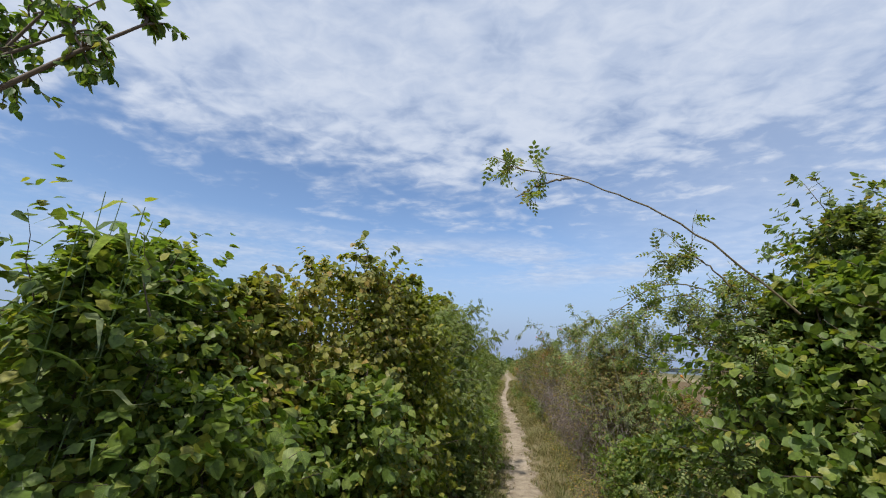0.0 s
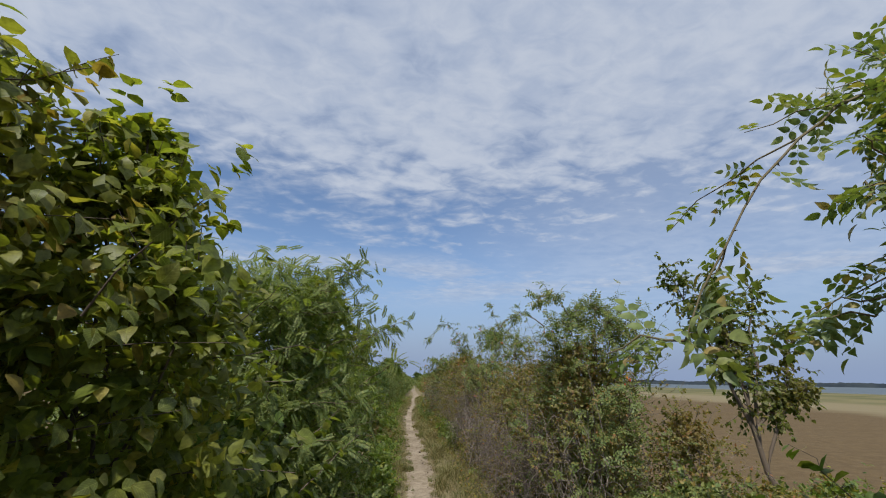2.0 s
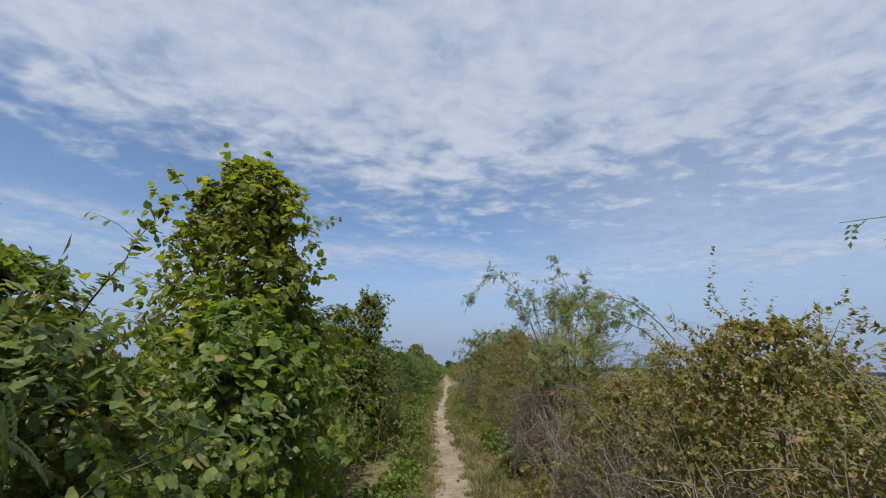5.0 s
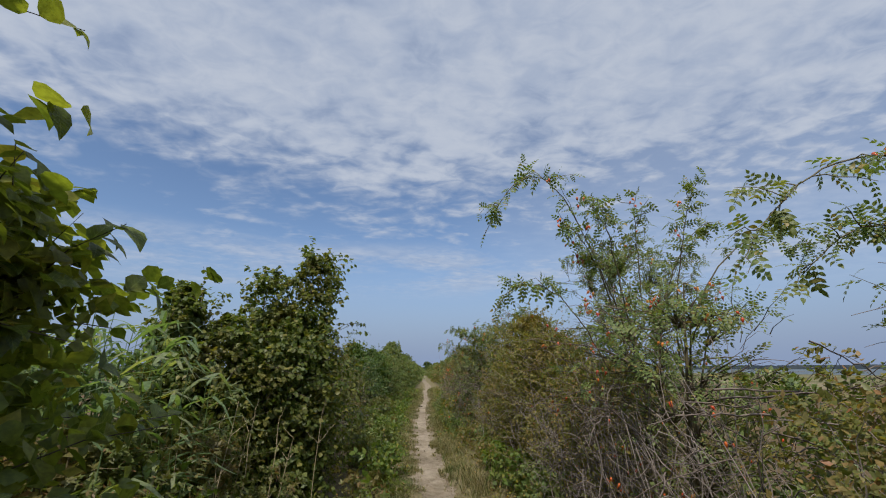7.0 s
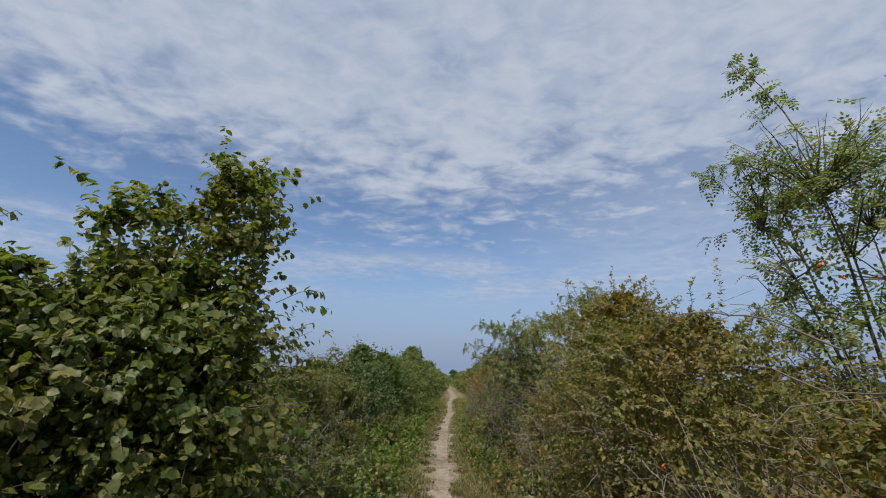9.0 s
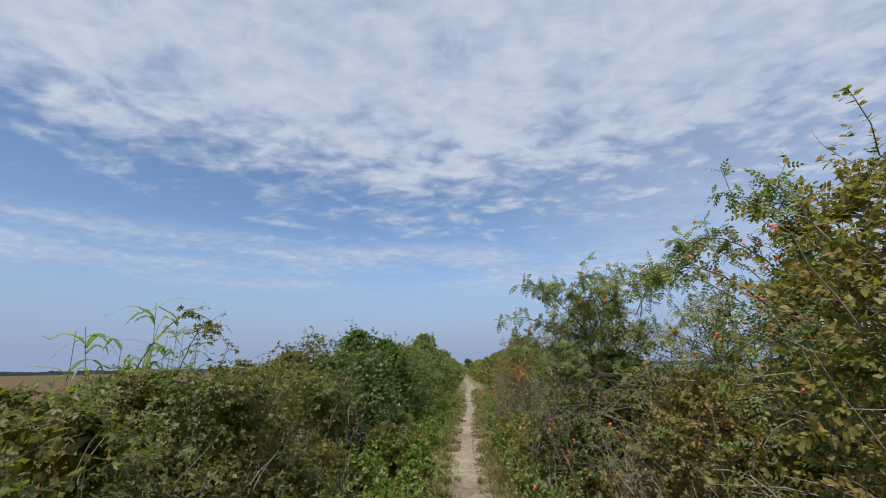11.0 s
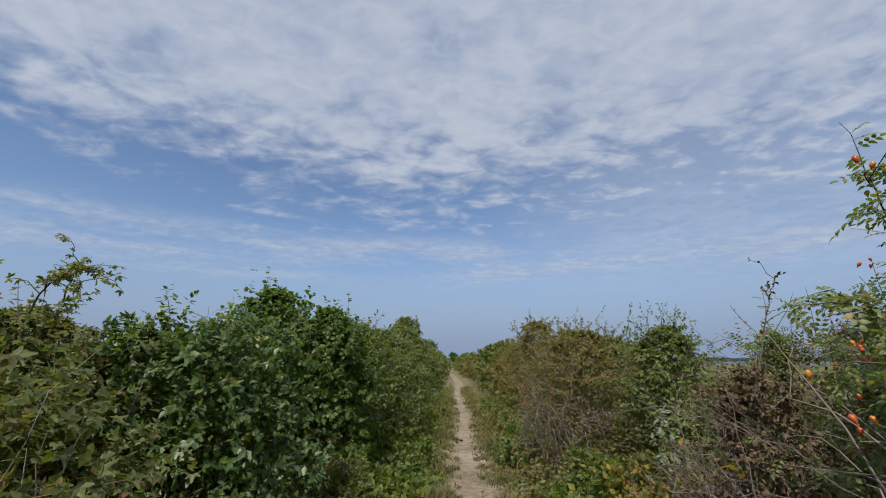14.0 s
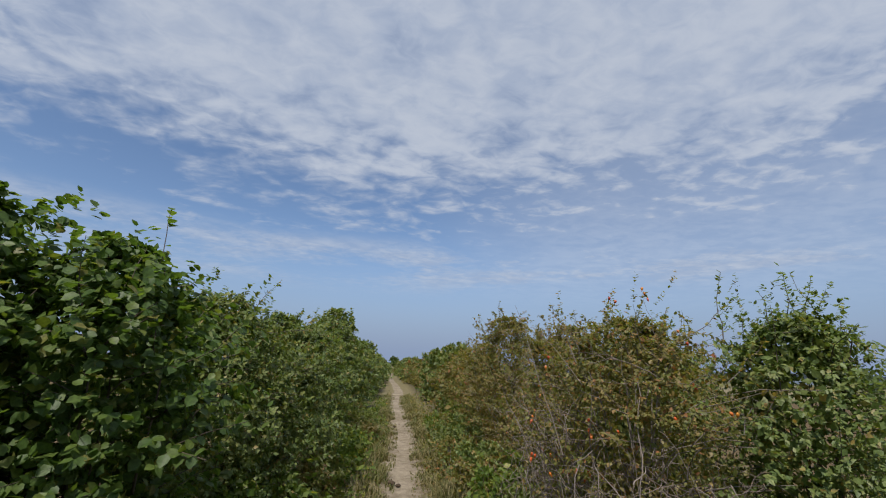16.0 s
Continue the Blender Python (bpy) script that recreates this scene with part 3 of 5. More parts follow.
LUSH = {"rose": 0.62, "indigo": 0.72, "bramble": 1.1, "withered": 0.45, "mixed": 0.85, "yellow": 0.9, "herb": 1.0}   # leaf area for each square metre of outline
SPRIGS = {"mixed": 14, "small": 11, "densegreen": 9, "rose": 6}
SPECIES = {   # leaf form, leaf material, leaf length, leaves a twig, droop, stem material, name, category, colour words
    "broad": ("broad", GREEN, 0.075, 13, 0.55, STEM, "broadleaf_shrub", "shrub", "green broad-leaved shrub with rounded leaves"),
    "olive": ("broad", OLIVE, 0.072, 14, 1.1, STEM, "broadleaf_shrub", "shrub", "olive-green broad-leaved shrub turning yellow"),
    "dark": ("broad", SHADED, 0.072, 13, 0.9, STEM, "broadleaf_shrub", "shrub", "dark green broad-leaved shrub"),
    "dogwood": ("broad", DOGWOOD, 0.085, 12, 0.75, STEM, "dogwood_shrub", "shrub", "tall green dogwood shrub with black berries"),
    "indigo": ("feather", FEATHER, 0.155, 6, 0.12, CANE, "false_indigo_shrub", "shrub", "feathery false indigo shrub with pinnate leaves"),
    "rose": ("rose", ROSE, 0.090, 7, 0.4, CANE, "rose_bush", "rose bush", "wild rose bush with arching thorny canes"),
    "mixed": ("oval", MIXED, 0.029, 36, 0.35, TWIG, "hedge_shrub", "shrub", "brown and olive hedge shrub with dry twigs"),
    "small": ("oval", ROSE, 0.036, 28, 0.35, STEM, "hedge_shrub", "shrub", "small-leaved olive green hedge shrub"),
    "densegreen": ("oval", HEDGE, 0.046, 20, 0.3, STEM, "hedge_shrub", "shrub", "dense dark green small-leaved shrub"),
    "bramble": ("three", BRAMBLE, 0.048, 17, 0.3, CANE, "bramble_thicket", "bramble", "low bramble thicket with reddish brown patches"),
    "withered": ("oval", BROWN, 0.030, 16, 0.4, TWIG, "withered_shrub", "shrub", "withered brown shrub with curled leaves"),
    "yellow": ("oval", YELLOW, 0.055, 10, 0.35, CANE, "low_shrub", "shrub", "low shrub with green and yellow leaves"),
    "herb": ("oval", GREEN, 0.050, 10, 0.35, CANE, "weed_clump", "weeds", "knee-high clump of green weeds"),
}
LOOSE = []      # leaves near the path, laid one by one at the end


def shrub(species, x, y, rx, ry, h, dens=1.0, stems=9, shape="dome", seed=0, gap=0.36, canes=(), bare=0, hips=0, berries=0,
          size=1.0, per=None, lean=(0, 0), loose=0, mat=None, label="", shoots=0, thick=1.0, lumps=0.46, inner=0.5, near=True, fill=0.72, sprigs=None, fine_to=0.78):
    form, leaf_mat, length, n_per, droop, stem_mat, name, category, words = SPECIES[species]
    if x > 0 and gap == 0.36:
        gap = float(np.interp(y, [3, 6, 12, 14, 20], [0.5, 0.72, 0.72, 0.55, 0.45]))   # the grassy shoulder
    leaf_mat, n_per, length = mat or leaf_mat, per or n_per, length * size
    rng = np.random.default_rng(1000 + seed)
    skin_area = 2 * math.pi * math.sqrt(rx * ry) * h * 0.85 + math.pi * rx * ry * 0.5
    twigs = int(LUSH.get(species, 1.5) * dens * skin_area / (AREA[form] * length ** 2) / n_per)
    ob = thing(name, x, y, 0, label or words, category, "hedge plants along the path")
    phase = rng.uniform(0, 50)

    def skin(th, u):
        """The uneven outside of the shrub, as a share of its radii."""
        n = np.array([noise.noise((math.cos(a) * 1.7 + phase, math.sin(a) * 1.7, v * 3.2)) + 0.5 * noise.noise((math.cos(a) * 4.5, math.sin(a) * 4.5 + phase, v * 8.0)) for a, v in zip(th, u)])
        return hull(u, shape) * (1 + lumps * n)

    # main stems fan out from the foot
    trunks = []
    th = rng.uniform(0, 2 * np.pi, stems)
    u = rng.uniform(0.62, 1.0, stems)
    r = skin(th, u) * rng.uniform(0.25, 0.8, stems)
    for a, v, q in zip(th, u, r):
        foot = np.array([rng.normal(0, 0.13) * rx, rng.normal(0, 0.13) * ry, -0.04])
        tip = np.array([math.cos(a) * q * rx + lean[0] * v, math.sin(a) * q * ry + lean[1] * v, v * h])
        bend = bow(foot, tip, 0.0, 8, rng, 0.012)
        s = np.linspace(0, 1, 8)[:, None]
        bend[:, :2] = foot[:2] + (tip[:2] - foot[:2]) * s ** 1.6 + rng.normal(0, 0.012, (8, 2))
        trunks.append((bend, 0.013 * thick * rng.uniform(0.7, 1.3), 0.004))
    # twigs reach from the stems to the outside
    fine = []
    th = rng.uniform(0, 2 * np.pi, twigs)
    u = np.clip(rng.beta(1.25, 0.95, twigs), 0.04, 1.0)
    r = skin(th, u) * np.sqrt(rng.uniform(inner ** 2, 1.0, twigs)) * (1 + 0.10 * np.abs(rng.normal(0, 1, twigs)))
    tips = np.stack([np.cos(th) * r * rx + lean[0] * u, np.sin(th) * r * ry + lean[1] * u, u * h], 1)
    stem_pts = np.concatenate([t[0][2:] for t in trunks])
    for tip in tips:
        d = stem_pts - tip
        cost = np.linalg.norm(d, axis=1) + 1.2 * np.maximum(d[:, 2] + 0.10, 0) + rng.uniform(0, 0.25, len(d))
        foot = stem_pts[np.argmin(cost)]
        away = tip - foot
        far = np.linalg.norm(away)
        if far > 0.75:
            foot = tip - away / far * 0.75
        fine.append((bow(foot, tip, 0.05 * far, 4, rng, 0.012), 0.0038 * thick, 0.0013))
    # loose sprigs that stand out from the outline
    for _ in range(int(sprigs if sprigs is not None else SPRIGS.get(species, 5) * skin_area * near)):
        a, v = rng.uniform(0, 2 * np.pi), rng.uniform(0.2, 1.0)
        q = float(skin([a], [v])[0])
        foot = np.array([math.cos(a) * q * rx * 0.85 + lean[0] * v, math.sin(a) * q * ry * 0.85 + lean[1] * v, v * h * 0.96])
        d = np.array([math.cos(a), math.sin(a), rng.uniform(0.2, 1.4)]) + rng.normal(0, 0.35, 3)
        fine.append((bow(foot, foot + d / np.linalg.norm(d) * rng.uniform(0.15, 0.44), rng.uniform(-0.02, 0.05), 5, rng, 0.010), 0.0034, 0.0012))
    # upright shoots that stick out of the top
    for _ in range(shoots):
        a = rng.uniform(0, 2 * np.pi)
        q = rng.uniform(0.0, 0.6)
        foot = np.array([math.cos(a) * q * rx + lean[0], math.sin(a) * q * ry + lean[1], h * rng.uniform(0.75, 0.92)])
        tip = foot + np.array([rng.normal(0, 0.12), rng.normal(0, 0.12), rng.uniform(0.22, 0.55)])
        fine.append((bow(foot, tip, 0.0, 6, rng, 0.012), 0.0045, 0.0015))
    # long canes that arch out over their surroundings: (start, end, rise), in world metres
    arch, arch_side, on_cane = [], [], []
    for a, b, lift, *leafy in canes:
        o = np.array([x, y, 0])
        line = bow(np.array(a) - o, np.array(b) - o, lift, 20, rng, 0.004)
        arch.append((line, 0.0065, 0.0022))
        first = int(20 * leafy[0]) if leafy else 6
        on_cane.append((line[first:], leafy[1] if len(leafy) > 1 else 26))
        for _ in range(8 if len(leafy) < 2 else 3):
            k = rng.integers(first, 20)
            d = rng.normal(0, 0.10, 3) + (line[k] - line[k - 1]) * 1.5
            arch_side.append((bow(line[k], line[k] + d, 0.02, 5, rng, 0.008), 0.003, 0.0012))
    ok = [clear_of_path(l[0], x, y, gap).all() for l in fine]
    fine = [l for l, q in zip(fine, ok) if q]
    trunks = [l for l in trunks if clear_of_path(l[0], x, y, gap * 0.8).all()]
    for l in (trunks if near else trunks[:2]):
        part("stem", mesh_of("stem", *tubes([l], 5), stem_mat, True), ob)
    part("twig_mass", mesh_of("twig_mass", *tubes(fine if near and species == "rose" else fine[::3] if near else fine[::7], 3), stem_mat, True), ob, kind="stuff")
    ax = leaf_axes(fine, n_per, length, rng, droop, 0.2, h)
    wx = np.abs(ax[0][:, 0] + x - path_x(ax[0][:, 1] + y))
    # sparser on the lee side, towards the fields and the next shrub
    hidden = (np.sign(x) * ax[0][:, 0] > 0.1 * rx) & (ax[0][:, 2] < 0.78 * h) & (rng.uniform(0, 1, len(wx)) < 0.75)
    hidden |= (ax[0][:, 1] > 0.4 * ry) & (np.sign(x) * ax[0][:, 0] > -0.5 * rx) & (ax[0][:, 2] < 0.78 * h) & (rng.uniform(0, 1, len(wx)) < 0.6)
    ok = clear_of_path(ax[0], x, y, gap) & (ax[0][:, 2] > 0.02) & ~hidden
    if bare:
        # leaves have dropped low on the side of the path, where the bare twigs show
        patch = np.array([noise.noise((0.0, q * 1.1 + phase, w * 1.3)) for q, w in zip(ax[0][:, 1], ax[0][:, 2])])
        ok &= ~((-np.sign(x) * ax[0][:, 0] > -0.1 * rx) & (ax[0][:, 2] < 0.62 * h) & (patch > -0.12) & (rng.uniform(0, 1, len(wx)) < 0.8))
    ax, wx = keep(ax, ok), wx[ok]
    if loose:
        order = np.argsort(wx + 0.35 * np.abs(ax[0][:, 2] - 1.6) + rng.uniform(0, 0.15, len(wx)))
        LOOSE.append((ob, form, leaf_mat, keep(ax, order[:loose])))
        ax, wx = keep(ax, order[loose:]), wx[order[loose:]]
    close = (wx < (fine_to if form in ("broad", "feather") else 0.64)) if near else np.zeros(len(wx), bool)
    meshes = [leaves(form, keep(ax, close))] if close.any() else []
    meshes.append(leaves("oval_inner" if form == "oval" and not near else form + "_far", keep(ax, ~close)))
    # the shaded inside of the shrub: fewer, larger leaves
    fill *= 0.65 if species in ("rose", "mixed", "small") and near else 1.0
    n = int((0.18 if species == "rose" else 0.42 if near and species in ("mixed", "small") else 0.6) * dens * LUSH.get(species, 1.5) * skin_area / (0.33 * (0.085 * fill) ** 2))
    th, u = rng.uniform(0, 2 * np.pi, n), np.clip(rng.uniform(0, 0.93, n), 0.02, 1)
    r = skin(th, u) * np.sqrt(rng.uniform(0.05, 0.45, n))
    pos = np.stack([np.cos(th) * r * rx + lean[0] * u, np.sin(th) * r * ry + lean[1] * u, u * h], 1)
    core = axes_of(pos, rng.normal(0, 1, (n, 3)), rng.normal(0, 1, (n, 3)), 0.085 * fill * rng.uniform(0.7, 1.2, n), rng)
    meshes.append(leaves("oval_inner", keep(core, clear_of_path(core[0], x, y, gap + 0.08))))
    verts = np.concatenate([m[0] for m in meshes])
    shift = np.cumsum([0] + [len(m[0]) for m in meshes[:-1]])
    tris = np.concatenate([m[1] + q for m, q in zip(meshes, shift)])
    part("foliage", mesh_of("foliage", verts, tris, leaf_mat, True), ob, kind="stuff")
    if arch:
        spray = tuple(np.concatenate(p) for p in zip(*[leaf_axes([(l, 0, 0)], n, length, rng, droop, 0.1) for l, n in on_cane]))
        spray2 = leaf_axes(arch_side, 7, length * 0.9, rng, droop, 0.15)
        both = tuple(np.concatenate(p) for p in zip(spray, spray2))
        for l in arch:
            spikes = []
            for k in range(2, 20):
                for _ in range(2):
                    foot = l[0][k - 1] + (l[0][k] - l[0][k - 1]) * rng.uniform()
                    out = np.cross(l[0][k] - l[0][k - 1], rng.normal(0, 1, 3))
                    spikes.append((np.array([foot, foot + out / (np.linalg.norm(out) + 1e-9) * 0.011]), 0.0024, 0.0003))
            part("cane", mesh_of("cane", *tubes([l] + spikes, 4), CANE, True), ob)
        part("side_twig_mass", mesh_of("side_twig_mass", *tubes(arch_side), CANE, True), ob, kind="stuff")
        part("spray_foliage", mesh_of("spray_foliage", *leaves(form + "_close" if form + "_close" in TEMPLATE else form, both), leaf_mat, True), ob, kind="stuff")
    if bare or (species == "mixed" and near):
        # a tangle of leafless grey twigs low on the side of the path
        dead = []
        side = -1 if x > 0 else 1
        for _ in range(int(bare * 2.2)):
            q = rng.uniform(-1, 1)
            a = np.array([side * rx * rng.uniform(0.2, 0.95) * math.sqrt(1 - 0.7 * q * q), q * ry, rng.uniform(0.03, 0.60) * h])
            b = a + np.array([side * rng.uniform(-0.12, 0.24), rng.normal(0, 0.30), rng.normal(0.02, 0.30)])
            b[2] = max(b[2], 0.02)
            dead.append((bow(a, b, rng.uniform(-0.03, 0.08), 6, rng, 0.012), rng.uniform(0.0022, 0.005), 0.0012))
        for _ in range(int(11 * skin_area) if species in ("mixed", "small", "rose") else 0):
            # and stray ones that stand out all round
            t, v = rng.uniform(0, 2 * np.pi), rng.uniform(0.3, 1.0)
            q = float(skin([t], [v])[0]) * rng.uniform(0.6, 0.95)
            a = np.array([math.cos(t) * q * rx + lean[0] * v, math.sin(t) * q * ry + lean[1] * v, v * h * 0.95])
            d = np.array([math.cos(t), math.sin(t), rng.uniform(-0.2, 1.3)]) + rng.normal(0, 0.4, 3)
            dead.append((bow(a, a + d / np.linalg.norm(d) * rng.uniform(0.12, 0.42), rng.uniform(-0.03, 0.05), 5, rng, 0.010), rng.uniform(0.0018, 0.0036), 0.001))
        dead = [l for l in dead if clear_of_path(l[0], x, y, gap).all()]
        part("bare_twig_mass", mesh_of("bare_twig_mass", *tubes(dead, 3), TWIG, True), ob, "dry leafless grey twigs", kind="stuff")
    if hips or berries:
        count, mat_f, radius, fname = (hips, HIP, 0.0105, "rosehip") if hips else (berries, BERRY, 0.0045, "berry_cluster")
        src = fine + arch + arch_side
        me = FRUIT[fname]
        for _ in range(int(count * 1.6)):
            l = src[rng.integers(len(src))][0]
            while -np.sign(x) * l[-1][0] < -0.2 * rx and rng.uniform() < 0.85:
                l = src[rng.integers(len(src))][0]
            for _ in range(rng.integers(1, 4) if hips else 1):
                p = l[-1] + rng.normal(0, 0.022, 3) + 0.03 * l[-1] * np.array([1, 1, 0])
                if not clear_of_path(p[None], x, y, gap)[0]:
                    continue
                f = part(fname, me, ob)
                f.location = p
                f.rotation_euler = (rng.uniform(-0.6, 0.6), rng.uniform(-0.6, 0.6), rng.uniform(0, 6))
                q = rng.uniform(0.7, 1.0)
                f.scale = (q, q, q * rng.uniform(1.0, 1.3))
    return ob


def fruit_meshes():
    """A rosehip: a flask-shaped fruit with its dry calyx. A cluster of small black berries on stalks."""
    prof = [(0.0, 0.0), (0.0085, -0.006), (0.0100, -0.014), (0.0065, -0.023), (0.0015, -0.027), (0.003, -0.033)]
    n = 7
    v, t = [], []
    for r, z in prof:
        v += [(r * math.cos(a * 2 * math.pi / n), r * math.sin(a * 2 * math.pi / n), z) for a in range(n)]
    for i in range(len(prof) - 1):
        for a in range(n):
            p, q = i * n + a, i * n + (a + 1) % n
            t += [(p, p + n, q + n), (p, q + n, q)]
    hip = mesh_of("rosehip", v, t, HIP, True)
    bm = bmesh.new()
    rng = random.Random(3)
    for _ in range(11):
        m = Matrix.Translation((rng.gauss(0, 0.012), rng.gauss(0, 0.012), rng.gauss(-0.008, 0.005)))
        bmesh.ops.create_icosphere(bm, subdivisions=1, radius=0.0045, matrix=m)
    me = bpy.data.meshes.new("berry_cluster")
    bm.to_mesh(me)
    bm.free()
    me.materials.append(BERRY)
    return {"rosehip": hip, "berry_cluster": me}


FRUIT = fruit_meshes()


def reeds(x, y, count, h, spread, seed, label="green reed stalks with long narrow leaves"):
    rng = np.random.default_rng(seed)
    ob = thing("reed_clump", x, y, 0, label, "reeds", "reeds beside the path")
    stalks, blades_v, blades_t = [], [], []
    for _ in range(count):
        foot = np.array([rng.normal(0, spread), rng.normal(0, spread), -0.03])
        top = foot + np.array([rng.normal(0, 0.16), rng.normal(0, 0.16), h * rng.uniform(0.75, 1.0)])
        line = bow(foot, top, 0.0, 8, rng, 0.008)
        stalks.append((line, 0.005, 0.002))
        for k in range(12):
            s = rng.uniform(0.3, 1.0) * 6.9
            i = int(s)
            p = line[i] + (line[i + 1] - line[i]) * (s - i)
            a = rng.uniform(0, 2 * np.pi)
            d = np.array([math.cos(a), math.sin(a), 0.0])
            size, w = rng.uniform(0.28, 0.56), rng.uniform(0.012, 0.023)
            side = np.array([-d[1], d[0], 0.0]) * w
            base = len(blades_v)
            for q in np.linspace(0, 1, 6):
                c = p + d * size * q * 0.85 + np.array([0, 0, size * (0.75 * q - 0.75 * q * q * rng.uniform(0.8, 1.2))])
                f = math.sin(math.pi * min(0.15 + q * 0.85, 1.0)) + 0.02
                blades_v += [c - side * f, c + side * f + np.array([0, 0, 0.002])]
            for q in range(5):
                b = base + 2 * q
                blades_t += [(b, b + 1, b + 3), (b, b + 3, b + 2)]
    for l in stalks:
        part("stalk", mesh_of("stalk", *tubes([l], 5), REED, True), ob)
    part("foliage", mesh_of("foliage", blades_v, blades_t, REED), ob, kind="stuff")
    return ob


def dry_stalks(x, y, count, h, spread, seed):
    rng = np.random.default_rng(seed)
    ob = thing("dry_stalk_clump", x, y, 0, "dead straw-coloured upright weed stalks", "weeds", "weeds beside the path")
    for _ in range(count):
        foot = np.array([rng.normal(0, spread), rng.normal(0, spread), -0.03])
        top = foot + np.array([rng.normal(0, 0.10), rng.normal(0, 0.10), h * rng.uniform(0.6, 1.0)])
        lines = [(bow(foot, top, 0.0, 7, rng, 0.006), 0.005, 0.002)]
        for _ in range(4):
            k = rng.integers(3, 7)
            p = lines[0][0][k]
            lines.append((bow(p, p + np.array([rng.normal(0, 0.07), rng.normal(0, 0.07), rng.uniform(0.04, 0.14)]), 0.0, 4, rng, 0.004), 0.0022, 0.001))
        part("stalk", mesh_of("stalk", *tubes(lines, 4), STRAW, True), ob)
    return ob


def small_tree(x, y, h, limbs, seed, leaf="broad", mat=DARK, size=0.075, label="", name="sapling", trunk=((0, 0), (0, 0)), r0=0.035, per=12, twig_n=26):
    """A young tree: a leaning forked trunk, limbs to named places (world metres, spread of their leaf mass), and leaves along their twigs."""
    rng = np.random.default_rng(seed)
    ob = thing(name, x, y, 0, label, "tree")
    fork = np.array([trunk[1][0], trunk[1][1], h])
    line = bow(np.array([0, 0, -0.05]), fork, 0.0, 9, rng, 0.012)
    line[:, 0] += trunk[0][0] * np.sin(np.linspace(0, np.pi, 9))
    part("trunk", mesh_of("trunk", *tubes([(line, r0, r0 * 0.6)], 8), STEM, True), ob)
    fine = []
    for place, spread in limbs:
        tip = np.array(place) - np.array([x, y, 0])
        start = line[rng.integers(5, 9)]
        limb = bow(start, tip, 0.05, 10, rng, 0.018)
        part("limb", mesh_of("limb", *tubes([(limb, r0 * 0.55, 0.004)], 6), STEM, True), ob)
        for _ in range(twig_n):
            k = rng.integers(3, 10)
            p = limb[k]
            d = rng.normal(0, 1, 3)
            d *= spread * rng.uniform(0.5, 1.1) / np.linalg.norm(d)
            fine.append((bow(p, p + d, 0.03, 5, rng, 0.010), 0.004, 0.0014))
    part("twig_mass", mesh_of("twig_mass", *tubes(fine), STEM, True), ob, kind="stuff")
    ax = leaf_axes(fine, per, size, rng, 0.8, 0.2)
    part("crown", mesh_of("crown", *leaves(leaf, ax), mat), ob, kind="stuff")
    return ob


def dead_canes(x, y, z, count, reach, spread, seed, slope=0.0, thick=1.0):
    """Long leafless canes lying through a hedge, one part each, with their short forks."""
    rng = np.random.default_rng(seed)
    ob = thing("dead_cane_tangle", x, y, 0, "tangle of long dry grey-brown leafless canes in the hedge", "dead canes", "dead canes in the hedge")
    for _ in range(count):
        a = np.array([rng.normal(0, spread[0]), rng.normal(0, spread[1]), max(0.1, z + rng.normal(0, spread[2]))])
        turn = rng.normal(0, 0.5)
        d = np.array([math.cos(turn) * rng.choice((-1, 1)), math.sin(turn), slope + rng.normal(0, 0.25)])
        size = reach * rng.uniform(0.5, 1.1)
        b = a + d * size
        b[2] = max(b[2], -0.02)
        main = bow(a, b, rng.uniform(-0.05, 0.16) * size, 12, rng, 0.006)
        lines = [(main, 0.0046 * thick * rng.uniform(0.6, 1.2), 0.0014)]
        for _ in range(5):
            k = rng.integers(3, 12)
            q = main[k] + d * rng.uniform(0.05, 0.25) + rng.normal(0, 0.09, 3)
            lines.append((bow(main[k], q, 0.02, 5, rng, 0.006), 0.0022 * thick, 0.001))
        if all(clear_of_path(l[0], x, y, 0.42).all() for l in lines):
            part("cane", mesh_of("cane", *tubes(lines, 4), DEAD, True), ob)
    # the foot that carries them
    foot = bow(np.array([0, 0, -0.03]), np.array([0.05, 0.05, z + 0.1]), 0.0, 8, rng, 0.012)
    part("stem", mesh_of("stem", *tubes([(foot, 0.011, 0.004)], 5), STEM, True), ob)
    return ob


# ---- the hedge on the left of the path ----
small_tree(-2.1, 0.7, 1.7, [((-0.80, 1.2, 2.66), 0.10), ((-1.12, 1.2, 2.64), 0.18), ((-1.2, 1.25, 2.74), 0.20), ((-1.38, 1.3, 2.72), 0.26), ((-1.7, 1.0, 2.95), 0.4), ((-2.3, 0.3, 3.0), 0.4)], 3, "oval", DARK, 0.036,
           "dark slender tree with an overhanging leafy branch", "tree", per=14, twig_n=40)
shrub("broad", -1.75, 2.0, 0.75, 0.75, 2.22, seed=1, shoots=9, loose=60, shape="upright", size=0.8)
shrub("broad", -1.25, 2.3, 0.60, 0.8, 1.55, seed=2, loose=90)
reeds(-1.58, 1.85, 5, 3.0, 0.08, 11)
shrub("broad", -2.2, 2.9, 0.7, 0.8, 2.45, seed=73, shoots=4)
shrub("olive", -1.8, 3.4, 0.8, 0.75, 2.3, seed=3, shoots=3, shape="upright")
shrub("olive", -1.38, 4.35, 0.85, 0.85, 2.68, 0.95, seed=4, fine_to=1.3, shape="flat", shoots=3, loose=120, size=0.9)
shrub("broad", -1.05, 3.9, 0.60, 0.9, 1.65, seed=5, loose=120)
